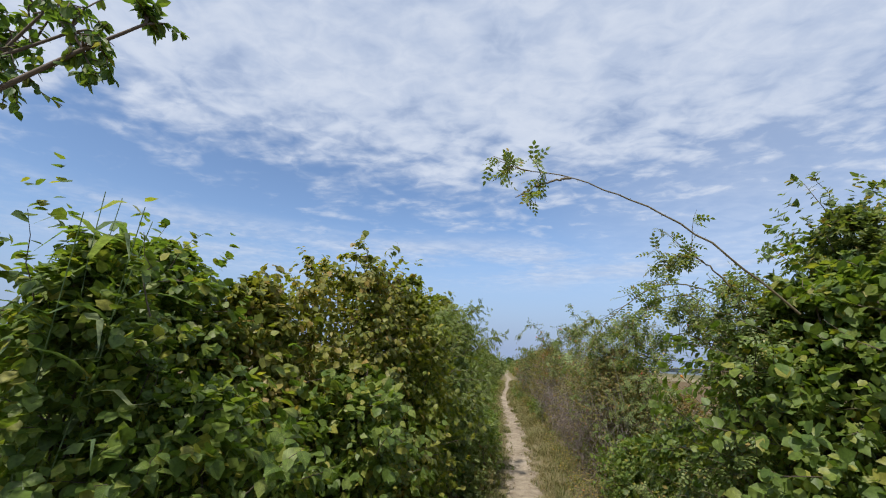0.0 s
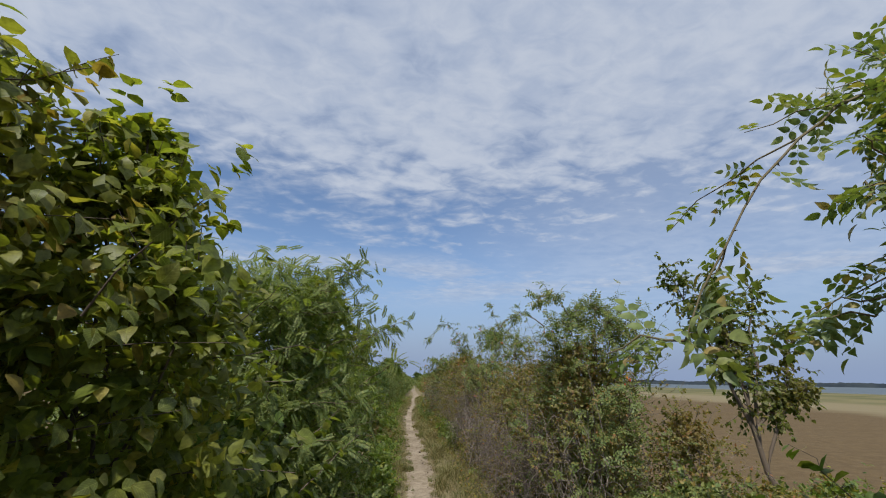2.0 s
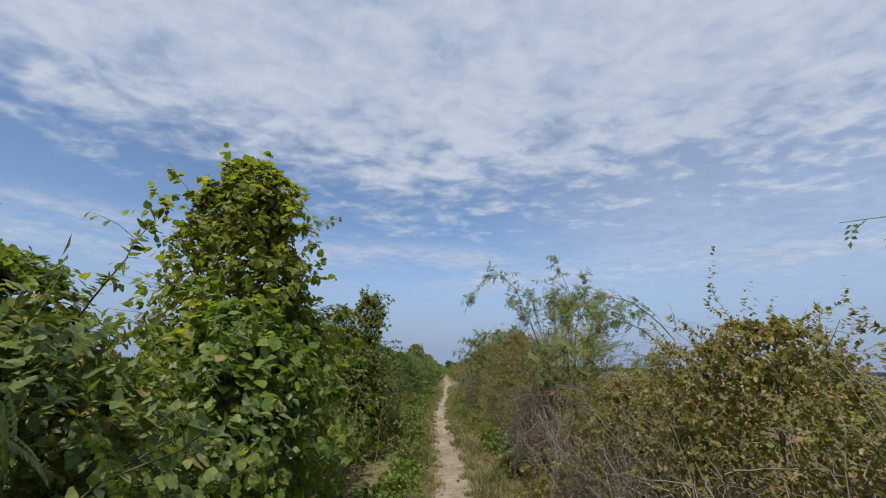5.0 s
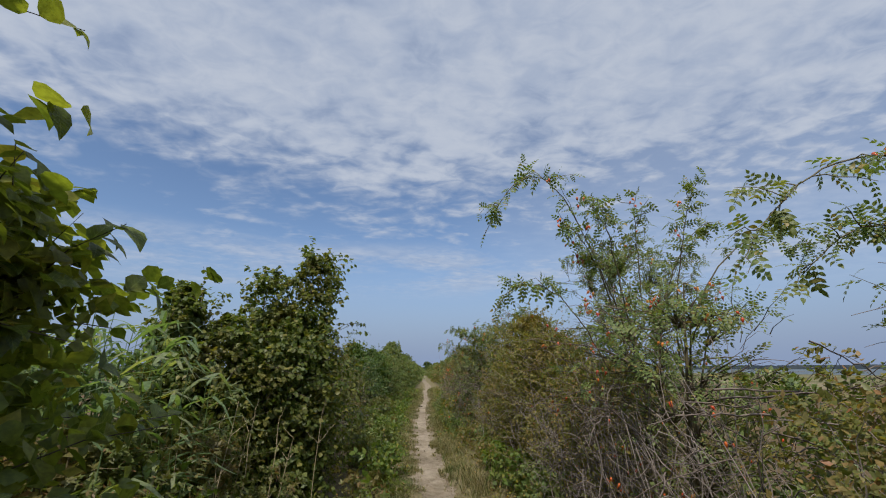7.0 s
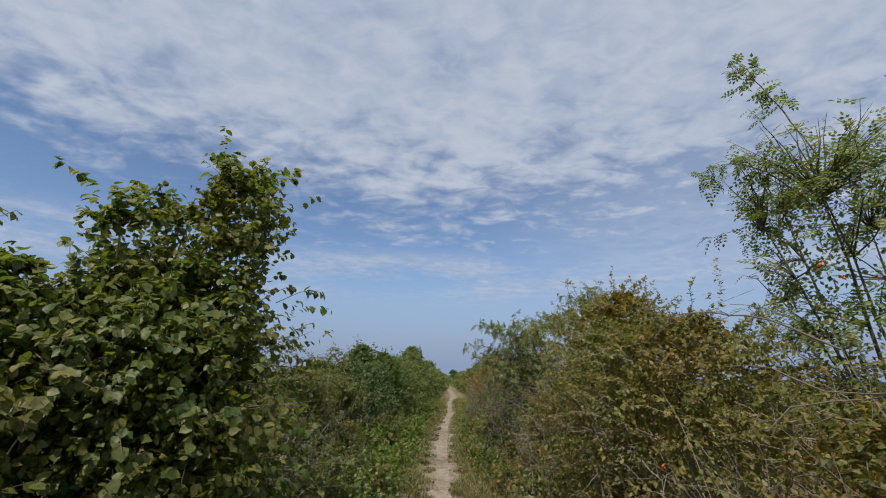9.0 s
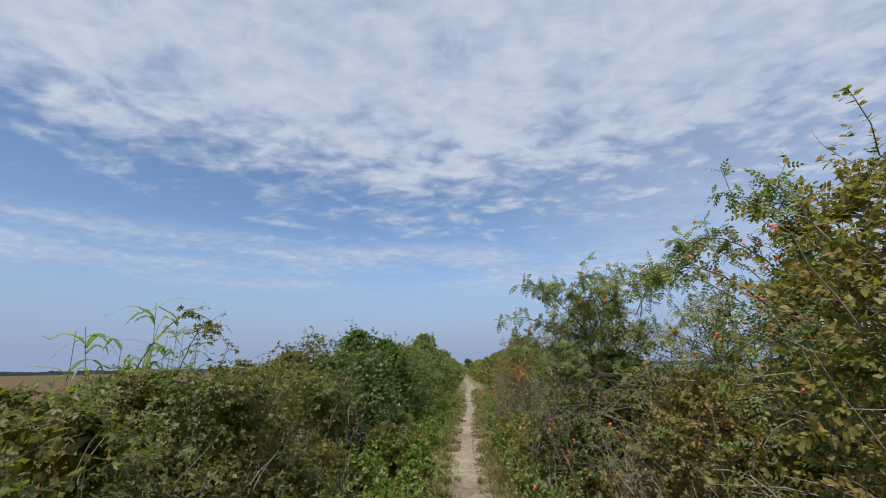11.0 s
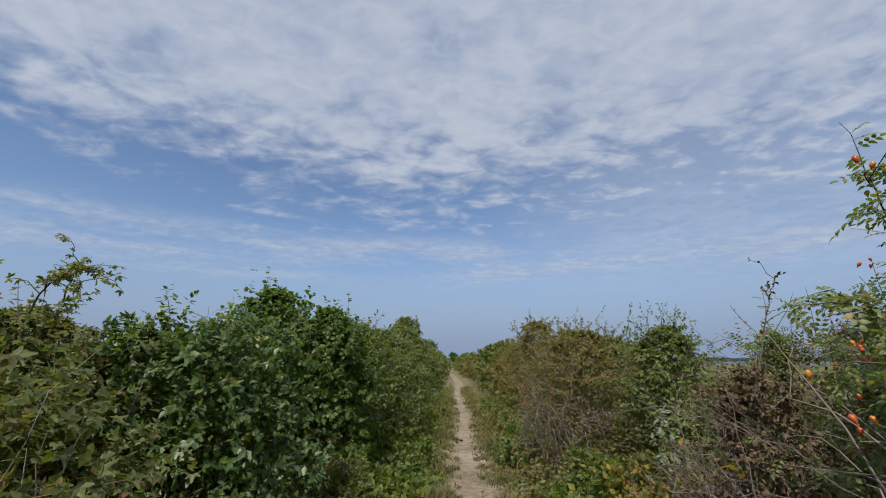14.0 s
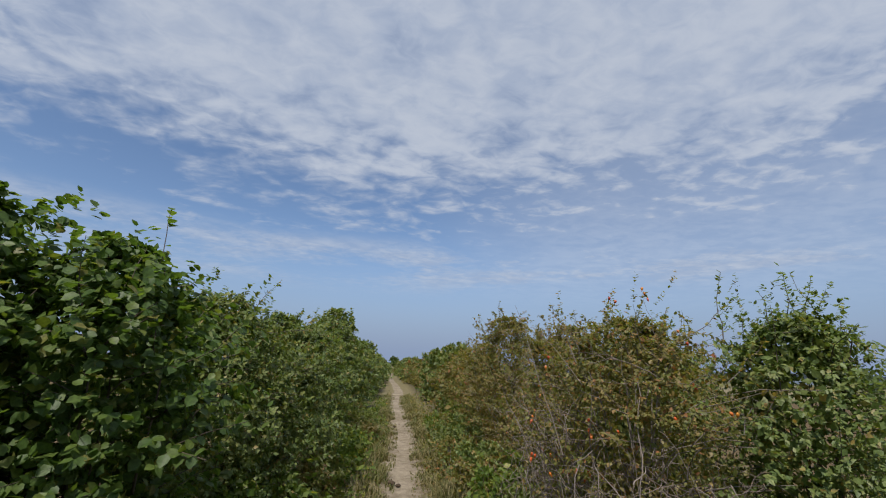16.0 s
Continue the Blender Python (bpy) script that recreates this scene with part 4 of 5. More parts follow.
shrub("broad", -0.95, 5.0, 0.72, 0.62, 2.65, 0.95, seed=70, fine_to=1.3, shape="dome", loose=120, shoots=6, size=0.88, mat=DOGWOOD)
shrub("indigo", -0.86, 6.78, 0.90, 1.0, 2.5, 1.75, seed=6, size=0.78, lumps=0.32, fine_to=0.62, inner=0.3, shape="flat", shoots=8,
      canes=[((-0.6, 6.65, 1.25), (0.10, 6.88, 1.78), 0.03, 0.84, 10), ((-0.5, 7.2, 1.7), (0.02, 7.5, 2.15), 0.06), ((-0.7, 6.5, 2.1), (-0.25, 6.75, 2.5), 0.06)])
shrub("broad", -0.95, 5.7, 0.55, 0.8, 1.5, seed=7, size=0.8, loose=60)
shrub("indigo", -1.7, 6.7, 0.7, 0.9, 2.4, 0.7, seed=103, shape="flat", lumps=0.3, fine_to=0.4)
shrub("small", -0.95, 8.2, 0.70, 0.8, 1.85, seed=8)
shrub("broad", -0.95, 9.6, 0.70, 0.8, 1.95, seed=9, size=0.8)
shrub("dogwood", -1.55, 10.55, 0.88, 0.66, 3.3, 1.0, seed=10, shape="dome", fine_to=1.5, shoots=6, berries=30, loose=60, size=0.9)
shrub("dogwood", -1.42, 11.15, 0.78, 0.78, 2.2, 1.3, seed=12, fine_to=1.3, loose=130, gap=0.47, shape="flat", sprigs=6)
shrub("herb", -1.5, 12.5, 0.6, 0.7, 0.95, seed=13)
shrub("bramble", -1.9, 13.7, 0.8, 0.7, 1.2, seed=14)
reeds(-2.35, 13.4, 24, 2.15, 0.24, 15)
reeds(-1.95, 12.9, 26, 1.9, 0.26, 30)
reeds(-2.6, 13.0, 16, 2.05, 0.25, 31)
shrub("bramble", -1.75, 12.6, 0.6, 0.5, 1.25, seed=110)
dry_stalks(-1.35, 13.6, 9, 1.25, 0.24, 16)
dry_stalks(-1.75, 13.0, 8, 1.5, 0.25, 17)
shrub("dark", -2.1, 14.8, 0.65, 0.6, 2.1, seed=76, size=0.72)
shrub("dark", -2.45, 14.5, 0.6, 0.5, 2.4, seed=72, shape="upright", shoots=4, size=0.72)
shrub("dark", -1.72, 15.4, 1.05, 0.9, 2.25, 1.05, seed=17, shoots=6, loose=60, size=0.74, lumps=0.6, fine_to=1.0)
shrub("dark", -1.42, 15.6, 0.50, 0.45, 3.12, 0.62, seed=18, stems=6, shape="vase", inner=0.3, size=0.74)
shrub("dark", -1.95, 15.5, 0.42, 0.40, 2.8, 0.6, seed=109, stems=6, shape="vase", inner=0.3, size=0.74)
shrub("bramble", -2.1, 17.4, 0.95, 0.9, 1.5, seed=19, bare=60)
shrub("bramble", -2.35, 19.1, 1.0, 1.0, 1.6, seed=20, shape="flat", shoots=7, bare=90, canes=[((-2.7, 18.8, 1.5), (-1.8, 18.6, 1.72), 0.38), ((-2.6, 19.2, 1.5), (-2.2, 19.0, 1.9), 0.2)])
reeds(-2.9, 19.3, 12, 2.3, 0.22, 21)
reeds(-2.75, 18.6, 6, 2.0, 0.15, 29)
shrub("bramble", -2.35, 21.1, 1.0, 1.1, 1.62, seed=22, shape="flat", shoots=5, bare=90, canes=[((-2.3, 21.0, 1.4), (-1.85, 20.9, 1.72), 0.25), ((-2.5, 21.3, 1.4), (-2.15, 21.2, 1.85), 0.22), ((-2.4, 21.6, 1.4), (-2.9, 21.5, 1.8), 0.25)])
shrub("bramble", -2.85, 22.2, 0.8, 0.8, 1.85, seed=106, shape="dome", shoots=5, canes=[((-2.7, 22.0, 1.6), (-2.1, 21.7, 1.85), 0.25), ((-2.8, 22.3, 1.6), (-2.4, 22.0, 2.05), 0.2)])
shrub("bramble", -1.65, 19.8, 0.45, 1.2, 0.85, 0.7, seed=23, bare=60)
shrub("densegreen", -2.0, 22.6, 0.88, 0.85, 1.84, seed=24, size=1.0, shape="flat", shoots=8, sprigs=24)
shrub("bramble", -1.3, 22.0, 0.42, 0.8, 0.8, seed=104)
shrub("bramble", -1.3, 23.6, 0.4, 0.8, 0.75, seed=105)
shrub("broad", -2.95, 23.9, 0.6, 0.6, 1.8, 1.0, seed=112, mat=DARK, size=0.72, shoots=4)
shrub("broad", -2.45, 24.6, 0.66, 0.75, 2.38, 1.05, seed=25, shoots=8, mat=DARK, loose=80, size=0.72, lumps=0.6)
shrub("broad", -1.88, 25.0, 0.75, 0.75, 2.2, 1.05, seed=107, shoots=6, mat=DARK, size=0.7, lumps=0.55)
shrub("small", -1.95, 26.6, 0.9, 0.9, 2.15, seed=26, shoots=8, size=1.25)
shrub("small", -1.85, 28.3, 0.85, 1.0, 2.15, seed=27, shoots=3, size=1.4)
reeds(-3.2, 25.6, 8, 2.6, 0.25, 28)

# ---- the hedge on the right of the path ----
shrub("broad", 2.15, 2.9, 0.92, 0.95, 2.35, seed=41, loose=120, size=0.85)
shrub("small", 2.35, 3.2, 0.75, 0.8, 2.75, seed=42, shape="upright", size=1.3)
shrub("rose", 1.75, 3.25, 0.5, 0.45, 2.35, seed=43, canes=[((1.5, 2.45, 1.98), (0.21, 2.34, 2.68), 0.17, 0.75, 5), ((0.53, 2.36, 2.63), (0.25, 2.33, 2.52), 0.02, 0.3, 4), ((1.5, 3.0, 2.2), (1.1, 2.9, 2.3), 0.12)], hips=5)
shrub("rose", 1.85, 4.3, 0.6, 0.55, 1.1, seed=44, hips=4, size=1.25,
      canes=[((2.1, 4.35, 0.9), (2.12, 4.3, 2.35), 0.0), ((2.12, 4.3, 2.3), (0.80, 4.23, 1.72), 0.40), ((2.1, 4.3, 2.1), (1.25, 4.12, 2.05), 0.28), ((2.1, 4.35, 1.7), (1.4, 4.35, 1.8), 0.28),
             ((2.1, 4.35, 1.9), (1.6, 4.3, 2.2), 0.15)])
shrub("broad", 1.95, 3.75, 0.5, 0.4, 1.75, 1.0, seed=111, size=0.85)
shrub("broad", 1.95, 4.7, 0.62, 0.5, 1.3, 1.1, seed=100, size=0.85, shape="flat")
shrub("broad", 2.75, 5.2, 0.7, 0.6, 1.25, seed=101, size=0.8, shape="flat")
shrub("herb", 1.75, 5.6, 0.65, 0.8, 1.0, seed=45)
shrub("small", 2.5, 6.1, 0.5, 0.5, 0.95, seed=102)
shrub("small", 2.3, 6.6, 0.6, 0.6, 0.95, seed=46)
shrub("mixed", 2.85, 7.6, 0.5, 0.5, 1.35, 0.9, seed=117, bare=40, size=1.1)
shrub("mixed", 3.3, 7.0, 0.65, 0.55, 0.85, 0.9, seed=98, size=1.2)
shrub("herb", 4.5, 7.8, 0.6, 0.5, 0.7, 0.7, seed=99)
shrub("mixed", 4.4, 6.7, 0.6, 0.5, 0.8, 0.8, seed=116, size=1.3)
small_tree(3.95, 7.6, 1.35, [((3.55, 7.75, 2.5), 0.35), ((3.22, 7.95, 2.92), 0.32), ((3.75, 7.9, 2.6), 0.35), ((4.2, 8.0, 2.75), 0.32), ((4.45, 7.8, 2.2), 0.28), ((4.5, 7.9, 1.55), 0.2)], 47,
           "broad", SHADED, 0.050, "young tree with drooping green leaves at the field's edge", "sapling", ((-0.04, 0), (-0.3, 0.12)), 0.034, twig_n=70, per=14)
shrub("mixed", 2.05, 8.05, 0.72, 0.85, 2.05, seed=48, bare=320)
dead_canes(1.55, 7.9, 0.7, 44, 0.75, (0.22, 0.5, 0.28), 606, 0.12, 0.8)
dead_canes(1.5, 9.4, 0.7, 34, 0.7, (0.2, 0.5, 0.28), 607, 0.12, 0.8)
shrub("rose", 2.15, 7.9, 0.88, 0.75, 2.55, seed=49, shape="dome", hips=6,
      canes=[((1.6, 7.8, 2.2), (0.97, 7.8, 1.98), 0.22), ((1.8, 7.6, 2.3), (1.35, 7.2, 2.35), 0.15), ((2.3, 8.0, 2.2), (2.9, 8.1, 1.9), 0.25)])
shrub("mixed", 2.0, 9.8, 0.8, 0.95, 1.9, seed=50, bare=240, shoots=8)
shrub("mixed", 1.95, 11.6, 0.8, 0.95, 1.55, 0.75, seed=51, bare=300)
dead_canes(1.6, 12.3, 1.0, 34, 0.9, (0.35, 0.35, 0.30), 601, -0.35)
dead_canes(2.3, 11.6, 1.2, 22, 0.8, (0.35, 0.4, 0.35), 602, -0.1)
shrub("rose", 2.3, 11.8, 0.5, 0.5, 1.75, seed=52, canes=[((2.5, 11.6, 1.9), (1.30, 11.7, 1.95), 0.42), ((2.5, 11.7, 1.7), (1.7, 11.9, 1.9), 0.3)], hips=8)
dead_canes(1.7, 13.3, 1.25, 40, 0.7, (0.3, 0.4, 0.3), 608, 0.2, 0.8)
shrub("rose", 1.85, 13.3, 0.72, 0.7, 2.15, 0.72, seed=53, shape="vase", hips=70, bare=150, thick=2.2,
      canes=[((1.55, 13.3, 1.6), (0.40, 12.62, 2.30), 0.86), ((1.6, 13.3, 1.6), (1.2, 12.75, 2.62), 0.2), ((1.3, 13.1, 1.5), (0.60, 12.75, 2.0), 0.22), ((1.5, 13.2, 1.8), (1.0, 12.9, 2.5), 0.15),
             ((1.75, 13.4, 1.8), (1.7, 13.2, 2.78), 0.08), ((1.9, 13.5, 1.8), (2.5, 13.5, 2.75), 0.16), ((2.0, 13.4, 1.8), (2.15, 13.1, 2.9), 0.12), ((2.1, 13.3, 1.9), (2.9, 13.0, 2.4), 0.3)])
shrub("mixed", 1.8, 14.3, 0.7, 0.8, 1.6, seed=54, bare=180)
shrub("mixed", 1.75, 15.8, 0.8, 0.9, 2.0, 1.1, seed=55, shoots=14, hips=5, bare=60, mat=HEDGEROW)
shrub("mixed", 1.72, 16.9, 0.85, 0.8, 2.35, 1.1, seed=75, shoots=22, hips=4, mat=HEDGEROW)
shrub("rose", 2.75, 15.4, 0.85, 0.7, 3.2, 0.9, seed=56, shape="vase", thick=1.9, stems=8, hips=14, label="tall straggling wild rose with dark forked stems",
      canes=[((2.5, 15.4, 2.6), (1.85, 15.5, 2.9), 0.2), ((2.6, 15.4, 3.0), (2.25, 15.5, 3.85), 0.1)])
shrub("rose", 2.1, 18.1, 0.78, 0.7, 2.4, 1.1, seed=57, hips=80, thick=1.6, shape="upright",
      canes=[((1.8, 18.2, 1.9), (1.05, 18.3, 2.02), 0.2), ((2.1, 18.1, 2.2), (1.6, 17.95, 2.5), 0.12), ((2.2, 18.1, 2.2), (1.8, 18.0, 2.65), 0.1), ((2.0, 18.2, 2.0), (1.4, 18.2, 2.3), 0.15)])
shrub("rose", 2.5, 19.1, 0.8, 0.7, 2.25, 0.8, seed=58, shape="vase", hips=20, bare=60, thick=1.5,
      canes=[((2.2, 19.0, 2.0), (1.4, 19.1, 2.3), 0.12), ((2.6, 19.1, 2.0), (2.0, 19.6, 2.6), 0.25)])
shrub("mixed", 1.65, 18.7, 0.7, 0.8, 1.5, seed=59, bare=120, fill=0.55)
dead_canes(1.75, 19.5, 1.25, 46, 0.9, (0.3, 0.3, 0.13), 603, 0.05, 0.75)
shrub("small", 2.45, 20.1, 0.75, 0.8, 1.5, seed=92)
shrub("small", 1.65, 20.6, 0.92, 0.75, 1.7, seed=93, hips=3)
shrub("rose", 1.55, 20.5, 1.15, 0.88, 2.25, 1.1, seed=60, hips=80, bare=90, lumps=0.6, thick=1.5,
      canes=[((1.1, 20.4, 1.7), (0.32, 20.2, 2.02), 0.2), ((1.3, 20.3, 1.9), (0.5, 19.95, 2.4), 0.14), ((1.3, 20.4, 1.9), (0.75, 20.1, 2.4), 0.14), ((1.5, 20.4, 2.0), (1.1, 19.6, 2.42), 0.12), ((1.2, 20.5, 1.9), (2.4, 20.4, 2.1), 0.62),
             ((1.0, 20.4, 1.8), (2.0, 20.2, 2.2), 0.50), ((1.9, 20.4, 2.1), (2.6, 20.5, 2.3), 0.3), ((1.7, 20.4, 1.9), (1.5, 19.8, 2.32), 0.1), ((1.9, 20.4, 1.9), (2.0, 19.9, 2.45), 0.2), ((0.9, 20.5, 1.5), (0.55, 20.3, 1.75), 0.2),
             ((1.5, 20.4, 1.9), (0.9, 19.8, 2.38), 0.10), ((1.4, 20.4, 1.8), (1.15, 19.9, 2.2), 0.15), ((1.6, 20.3, 1.9), (1.3, 19.7, 2.28), 0.12)])
shrub("rose", 1.95, 21.9, 0.7, 0.6, 1.85, 1.2, seed=77, hips=24, bare=70, shoots=6,
      canes=[((1.6, 21.5, 1.2), (1.12, 21.2, 2.2), 0.15), ((1.6, 21.6, 1.2), (0.98, 21.25, 1.75), 0.2), ((1.7, 21.5, 1.3), (1.35, 21.2, 2.35), 0.1)])
shrub("yellow", 0.95, 21.4, 0.5, 0.6, 0.85, 0.8, seed=61)
shrub("yellow", 0.92, 22.5, 0.5, 0.6, 0.8, 0.8, seed=78)
shrub("withered", 1.40, 22.45, 0.48, 0.45, 1.55, 1.0, seed=62, shoots=9, lumps=0.6, bare=130, canes=[((1.5, 22.5, 1.3), (1.85, 22.6, 2.12), 0.1)])
dead_canes(1.5, 22.4, 0.9, 24, 0.6, (0.25, 0.25, 0.35), 604, 0.3, 0.8)
shrub("withered", 2.3, 22.5, 0.6, 0.55, 1.85, 0.9, seed=94, shoots=8, bare=110)
shrub("rose", 2.05, 23.0, 0.55, 0.5, 1.75, 1.0, seed=108, shoots=8)
shrub("bramble", 2.4, 23.4, 0.65, 0.6, 1.2, seed=95)
shrub("herb", 1.35, 23.4, 0.17, 0.17, 1.2, 0.16, seed=96, stems=4, sprigs=3, mat=PALE, label="weeds with pale silvery leaf undersides")
shrub("small", 3.0, 24.2, 0.6, 0.6, 1.1, seed=97, size=1.2)
shrub("mixed", 3.7, 24.6, 0.7, 0.6, 0.85, seed=113, size=1.3)
shrub("yellow", 2.9, 23.5, 0.55, 0.5, 0.9, seed=114)
shrub("herb", 4.1, 25.6, 0.7, 0.6, 0.75, 0.8, seed=115)
shrub("yellow", 1.3, 23.6, 0.55, 0.6, 0.8, seed=63)
shrub("herb", 2.3, 23.9, 0.6, 0.6, 0.75, seed=64)
shrub("densegreen", 2.3, 25.1, 0.72, 0.65, 1.98, 0.75, seed=65, shoots=44, mat=ROSE, shape="dome", lumps=0.5, sprigs=70, size=0.72, per=26)
shrub("mixed", 1.35, 25.5, 0.85, 0.85, 1.95, 0.85, seed=66, bare=220, hips=24, shoots=40)
dead_canes(1.15, 25.1, 0.75, 26, 0.6, (0.25, 0.4, 0.35), 605, 0.2, 0.8)
shrub("small", 2.2, 26.7, 0.8, 0.8, 1.95, seed=74, shoots=18, size=1.3)
shrub("mixed", 1.75, 27.6, 0.8, 1.0, 2.1, seed=67, shoots=26, size=1.3)
shrub("mixed", 1.75, 30.2, 0.8, 0.9, 2.5, seed=68, shoots=16, size=1.5)

# ---- shrubs behind the front of the hedges, seen through their gaps ----
for k, (x, y, h) in enumerate([(-3.2, 0.6, 2.2), (-3.3, 2.2, 2.2), (-3.2, 4.0, 2.2), (-2.9, 5.6, 2.1), (-2.6, 7.4, 2.1), (-2.5, 9.2, 2.0), (-3.4, 10.2, 2.2), (-3.5, 12.4, 1.7),
                               (-3.6, 14.2, 1.8), (-3.5, 16.2, 1.8), (-3.7, 18.0, 1.6), (-3.8, 20.2, 1.6), (-3.9, 22.4, 1.7), (-3.8, 24.2, 1.8), (-3.5, 26.4, 1.9), (-3.4, 28.6, 1.9)]):
    shrub("small" if k % 3 else "bramble", x, y, 0.9, 1.0, h, 0.42, seed=300 + k, size=1.9, near=False, fill=1.2)
for k, (x, y, h) in enumerate([(3.4, 1.6, 2.2), (3.3, 3.4, 2.2), (3.3, 10.4, 1.5), (3.2, 12.4, 1.3), (3.4, 14.3, 1.5), (3.2, 17.0, 1.7), (3.3, 19.2, 1.7), (3.2, 27.5, 1.7), (3.2, 29.6, 1.8)]):
    shrub("mixed" if k % 2 else "small", x, y, 0.85, 1.0, h, 0.42, seed=330 + k, size=1.9, near=False, fill=1.2)

# ---- low growth at the feet of the hedges ----
rng_low = random.Random(77)
for k in range(40):
    y = 6.4 + 0.72 * k
    for side in (-1, 1):
        reach = (0.58 if y < 12 else 0.74) if side < 0 else (1.3 if y < 12 else 0.95 if y < 19 else 0.72)
        x = float(path_x(y)) + side * (reach + rng_low.uniform(-0.08, 0.18))
        kind = rng_low.choice(("herb", "herb", "small", "bramble") if side < 0 else ("mixed", "herb", "small", "mixed", "small"))
        shrub(kind, x, y + rng_low.uniform(-0.2, 0.2), rng_low.uniform(0.22, 0.34), rng_low.uniform(0.3, 0.5), rng_low.uniform(0.32, 0.62), 0.5, stems=4, size=1.45, seed=400 + 2 * k + (side > 0),
              gap=0.30, near=False, sprigs=4, fill=0.7, label="low tuft of weeds at the foot of the hedge")
        if y > 17:
            shrub(kind, x + side * 0.42, y + rng_low.uniform(0.1, 0.5), rng_low.uniform(0.26, 0.38), rng_low.uniform(0.3, 0.5), rng_low.uniform(0.45, 0.75), 0.5, stems=4, size=1.45, seed=500 + 2 * k + (side > 0),
                  gap=0.30, near=False, sprigs=4, fill=0.7, label="low tuft of weeds at the foot of the hedge")

# ---- the hedges further on ----
mid_row = [shrub("small", -1.9, 30.4, 0.9, 1.1, 2.2, 0.8, seed=81, size=2.1, shoots=6, near=False, fill=1.8),
           shrub("small", -2.0, 34.4, 0.95, 1.2, 3.05, 0.8, seed=82, size=2.1, shoots=6, near=False, fill=1.8),
           shrub("mixed", 1.75, 32.4, 0.85, 1.1, 2.1, 0.8, seed=83, size=2.1, shoots=8, near=False, fill=1.8),
           shrub("mixed", 1.8, 34.6, 0.85, 1.1, 2.0, 0.8, seed=84, size=2.1, shoots=8, near=False, fill=1.8)]
far_row = [shrub("small", -1.9, 36.4, 0.9, 1.1, 2.2, 0.8, seed=85, size=3.2, near=False, fill=2.4),
           shrub("small", -1.9, 38.2, 0.95, 1.2, 2.5, 0.8, seed=86, size=3.2, near=False, fill=2.4),
           shrub("mixed", 1.8, 36.4, 0.85, 1.1, 2.1, 0.8, seed=87, size=3.2, near=False, fill=2.4),
           shrub("mixed", 1.8, 38.2, 0.85, 1.1, 2.0, 0.8, seed=88, size=3.2, near=False, fill=2.4)]
last_row = [shrub("small", -1.9, 61.0, 1.2, 1.8, 2.2, 0.8, seed=89, size=6.5, near=False, fill=4.5),
            shrub("mixed", 1.9, 61.0, 1.2, 1.8, 2.1, 0.8, seed=91, size=6.5, near=False, fill=4.5)]
rng_far = random.Random(9)
yy = 32.4
while yy < 150:
    for side in (-1, 1):
        if yy < 36 and not (side < 0 and yy < 33):
            continue
        row = (mid_row if yy < 36 else far_row if yy < 60 else last_row)
        src = rng_far.choice(row[:len(row) // 2] if side < 0 else row[len(row) // 2:] + row[:1])
        if src is mid_row[1]:
            src = mid_row[0]
        m = pose(side * (1.85 + rng_far.uniform(-0.1, 0.25)) + float(path_x(yy)), yy + rng_far.uniform(-0.3, 0.3), 0, 0, 0, rng_far.uniform(0, 360))
        c = copy_thing(src, m)
        c.scale = (1.0, 1.0, rng_far.uniform(0.85, 1.12))
    yy += 1.7 if yy < 36 or 38 < yy < 60 else 5.2 if yy < 38 else 3.2
small_tree(0.1, 150, 1.6, [((-0.8, 150, 3.2), 0.9), ((0.2, 150, 3.6), 1.0), ((1.0, 150.5, 3.0), 0.9), ((0.0, 149.5, 2.2), 0.9)], 90, "oval", DARK, 0.3, "small dark round tree far down the path", "tree", r0=0.12, per=20, twig_n=50)


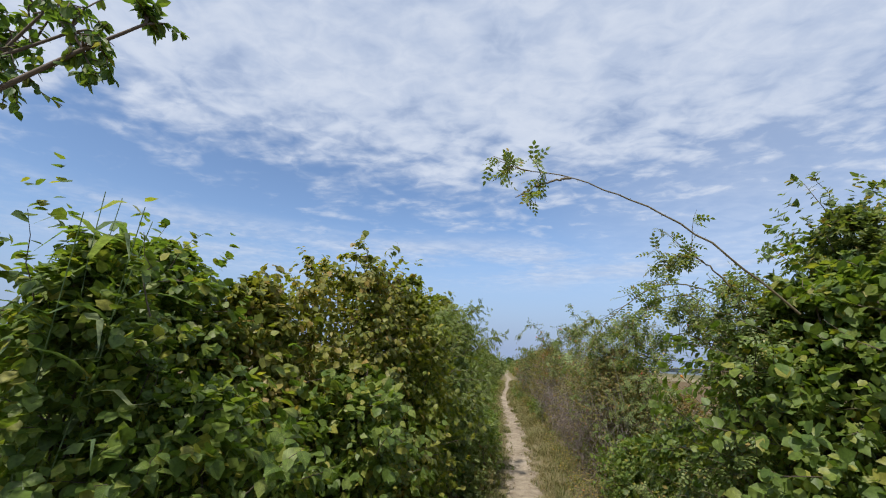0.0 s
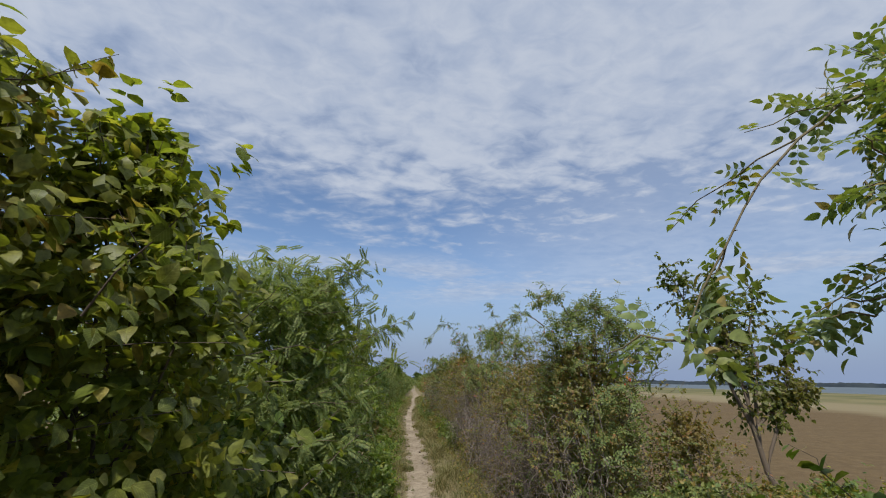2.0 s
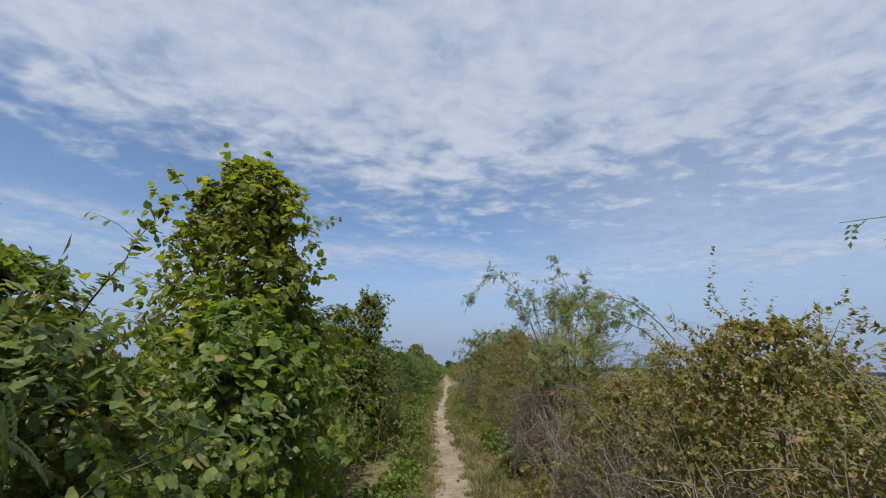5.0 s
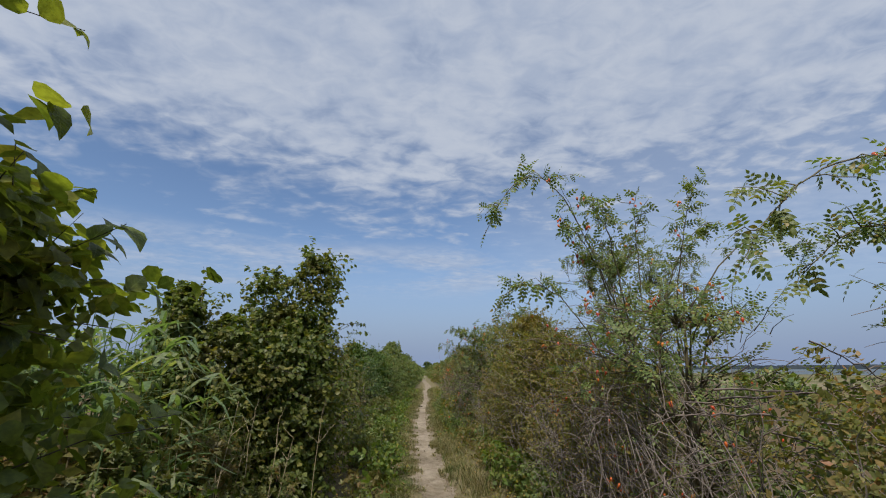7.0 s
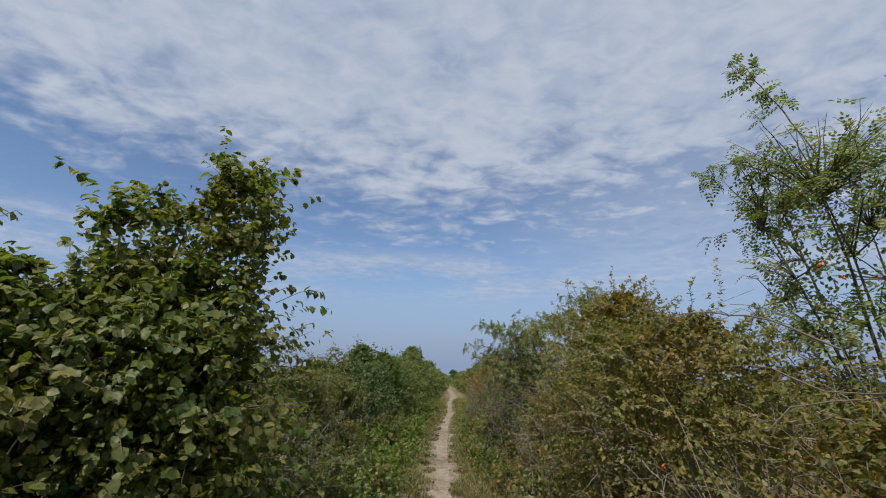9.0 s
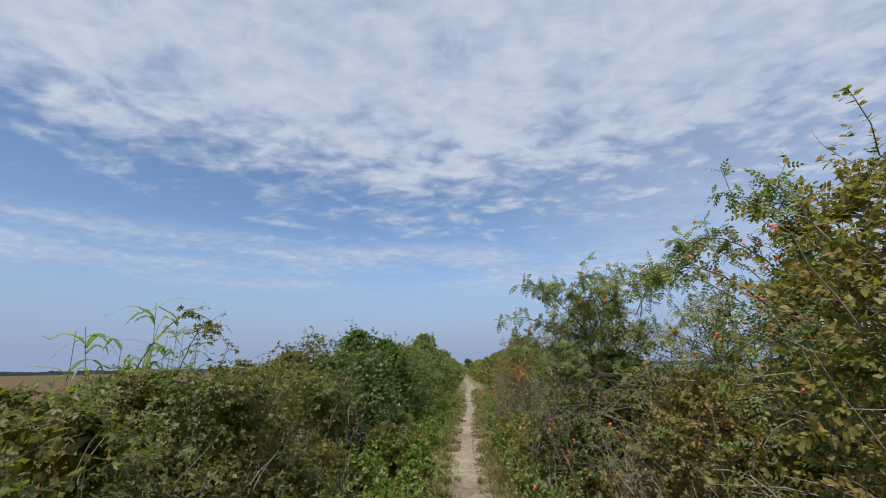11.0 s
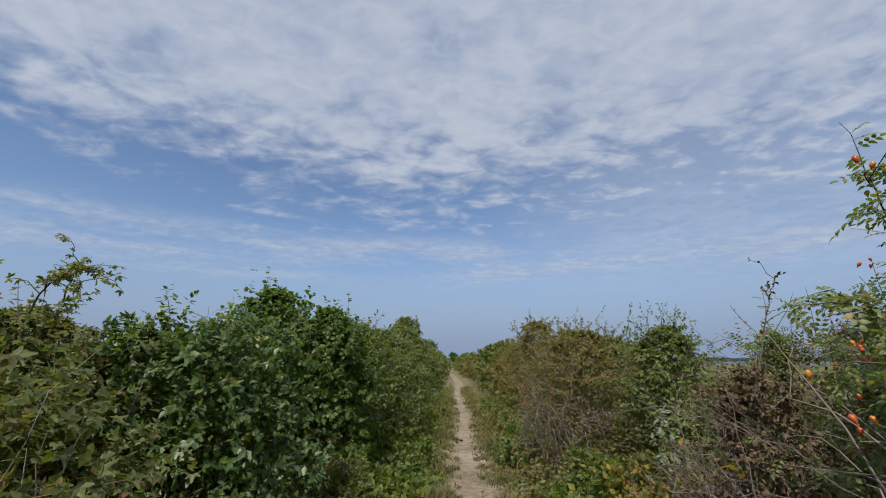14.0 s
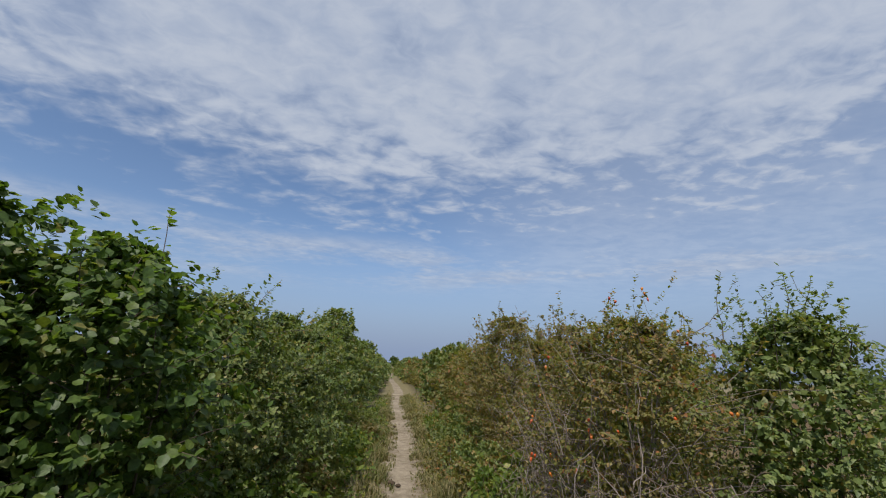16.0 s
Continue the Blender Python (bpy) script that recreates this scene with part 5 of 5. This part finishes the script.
# ---- grass along the path ----
def grass_strip(name, side, seed, label):
    rng = np.random.default_rng(seed)
    n = 42000 if side < 0 else 64000
    y = 3.5 + 43 * rng.beta(1.0, 1.5, n)
    off = 0.12 + np.abs(rng.normal(0, 0.27, n) * (np.interp(y, [12, 18], [1.8, 1.2]) if side > 0 else 1.0)) ** 1.1
    x = path_x(y) + side * off
    clump = np.array([noise.noise((a * 3.1, b * 3.1, 3.0)) + 0.6 * noise.noise((a * 9.0, b * 9.0, 6.0)) for a, b in zip(x, y)])
    edge = np.clip((off - 0.17) / 0.30, 0, 1)
    ok = (clump + rng.normal(0, 0.2, n) > 0.30 - 0.55 * edge) & (off < 1.5)
    x, y, off, clump, edge = x[ok], y[ok], off[ok], clump[ok], edge[ok]
    n = len(x)
    tall = np.array([noise.noise((a * 1.2, b * 1.2, 9.0)) for a, b in zip(x, y)])
    h = (0.022 + 0.065 * edge) * rng.uniform(0.5, 1.5, n) * (1 + 0.7 * np.clip(clump, -0.5, 1)) * (1 + np.clip(tall * 3, 0, 1.3))
    w = rng.uniform(0.0018, 0.0045, n) * (1 + 0.05 * np.clip(y - 12, 0, 30))
    a = rng.uniform(0, 2 * np.pi, n)
    d = np.stack([np.cos(a), np.sin(a), np.zeros(n)], 1)
    s = np.stack([-np.sin(a), np.cos(a), np.zeros(n)], 1) * w[:, None]
    p = np.stack([x, y, np.full(n, -0.025)], 1)
    bend = rng.uniform(0.2, 1.6, n)[:, None] * h[:, None]
    mid = p + np.stack([np.zeros(n), np.zeros(n), h * 0.6], 1) + d * bend * 0.3
    tip = p + np.stack([np.zeros(n), np.zeros(n), h], 1) + d * bend
    v = np.stack([p - s, p + s, mid - s * 0.8, mid + s * 0.8, tip], 1).reshape(-1, 3)
    t = np.array([(0, 1, 3), (0, 3, 2), (2, 3, 4)])[None] + (np.arange(n) * 5)[:, None, None]
    tagged(new(name, mesh_of(name, v, t.reshape(-1, 3), GRASS)), label, "grass", kind="stuff")


grass_strip("grass", -1, 201, "dry and green grass along the path's edge")
grass_strip("grass", 1, 202, "dry straw-coloured grass along the path's edge")


# ---- leafy weeds between grass and hedge, and dry bits on the path ----
def weed_mat(name, side, seed, mat, form, count, label):
    rng = np.random.default_rng(seed)
    y = 5.0 + 40 * rng.beta(1.0, 1.4, count)
    off = np.where((side > 0) & (y < 16), 0.62, 0.34) + np.abs(rng.normal(0, 0.36, count))
    x = path_x(y) + side * off
    patch = np.array([noise.noise((a * 2.3, b * 2.3, seed)) + 0.7 * noise.noise((a * 7.0, b * 7.0, seed + 4)) for a, b in zip(x, y)])
    ok = (patch + 0.5 * (off - 0.5) > 0.02) & (off < 1.3)
    x, y, off, patch = x[ok], y[ok], off[ok], patch[ok]
    n = len(x)
    z = -0.02 + rng.uniform(0.02, 1.0, n) * (0.06 + 0.42 * np.clip(off - 0.36, 0, 0.7)) * (0.6 + 1.5 * np.clip(patch, 0, 0.8))
    way = rng.normal(0, 1, (n, 3)) * np.array([1, 1, 0.35]) + np.array([-0.4 * side, -0.3, 0])
    size = rng.uniform(0.018, 0.042, n) * (1 + 0.03 * np.clip(y - 14, 0, 30))
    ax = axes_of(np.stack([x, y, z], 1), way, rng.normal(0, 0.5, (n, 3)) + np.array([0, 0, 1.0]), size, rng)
    tagged(new(name, mesh_of(name, *leaves(form, ax), mat, True)), label, "weeds", kind="stuff")


weed_mat("weeds", -1, 211, GREEN, "oval_far", 19000, "low green leafy weeds between the path and the hedge")
weed_mat("weeds", -1, 212, YELLOW, "oval", 4000, "yellowing leafy weeds between the path and the hedge")
weed_mat("weeds", 1, 213, MIXED, "oval_far", 19000, "brown and olive weeds between the path and the hedge")
weed_mat("weeds", 1, 214, YELLOW, "oval", 4500, "yellowing leafy weeds between the path and the hedge")


def dry_bits():
    rng = np.random.default_rng(221)
    n = 5200
    y = 7.0 + 34 * rng.beta(1.0, 1.4, n)
    off = rng.choice((-1, 1), n) * (0.02 + 0.34 * rng.beta(2.6, 1.2, n))
    way = rng.normal(0, 1, (n, 3)) * np.array([1, 1, 0.12])
    size = rng.uniform(0.010, 0.034, n)
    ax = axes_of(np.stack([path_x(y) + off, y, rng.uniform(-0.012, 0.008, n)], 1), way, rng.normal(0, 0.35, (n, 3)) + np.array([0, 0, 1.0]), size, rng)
    tagged(new("leaf_litter", mesh_of("leaf_litter", *leaves("oval_far", ax), BROWN, True)), "dry brown leaves and straw bits on the path", "leaf litter", kind="stuff")


dry_bits()


# ---- clods on the path, and single leaves nearest to the walker ----
def clods():
    rng = random.Random(31)
    for k, (x, y, r) in enumerate([(-0.28, 28.9, 0.055), (-0.18, 28.8, 0.04), (-0.33, 29.05, 0.035), (-0.32, 25.2, 0.03), (-0.2, 34.3, 0.04), (0.35, 14.0, 0.025), (0.1, 19.5, 0.025)]
                                     + [(float(path_x(v)) + rng.uniform(-0.28, 0.28), v, rng.uniform(0.008, 0.022)) for v in [rng.uniform(9, 36) for _ in range(26)]]):
        bm = bmesh.new()
        bmesh.ops.create_icosphere(bm, subdivisions=2 if r > 0.024 else 1, radius=r)
        for v in bm.verts:
            q = 1 + 0.45 * noise.noise(v.co * (1.6 / r) * 0.5 + Vector((k, 0, 0)))
            v.co = Vector((v.co.x * q, v.co.y * q, v.co.z * q * 0.6))
        me = bpy.data.meshes.new("clod")
        bm.to_mesh(me)
        bm.free()
        me.materials.append(CLOD)
        ob = tagged(new("clod", me), "small dark lump of dried mud on the path", "clod", "clods on the path")
        ob.location, ob.rotation_euler = (x, y, r * 0.25), (0, 0, rng.uniform(0, 6))


clods()


def single_leaves():
    shared = {}
    for ob, form, mat, (pos, side, way, up, size) in LOOSE:
        key = (form, mat.name)
        if key not in shared:
            v, t = TEMPLATE[form]
            shared[key] = mesh_of("leaf", v, t, SINGLE.get(mat.name, mat), True)
        for p, s, w, u, k in zip(pos, side, way, up, size):
            leaf = part("leaf", shared[key], ob)
            leaf.matrix_local = Matrix([(s[i] * k, w[i] * k, u[i] * k, p[i]) for i in range(3)] + [(0, 0, 0, 1)])


single_leaves()
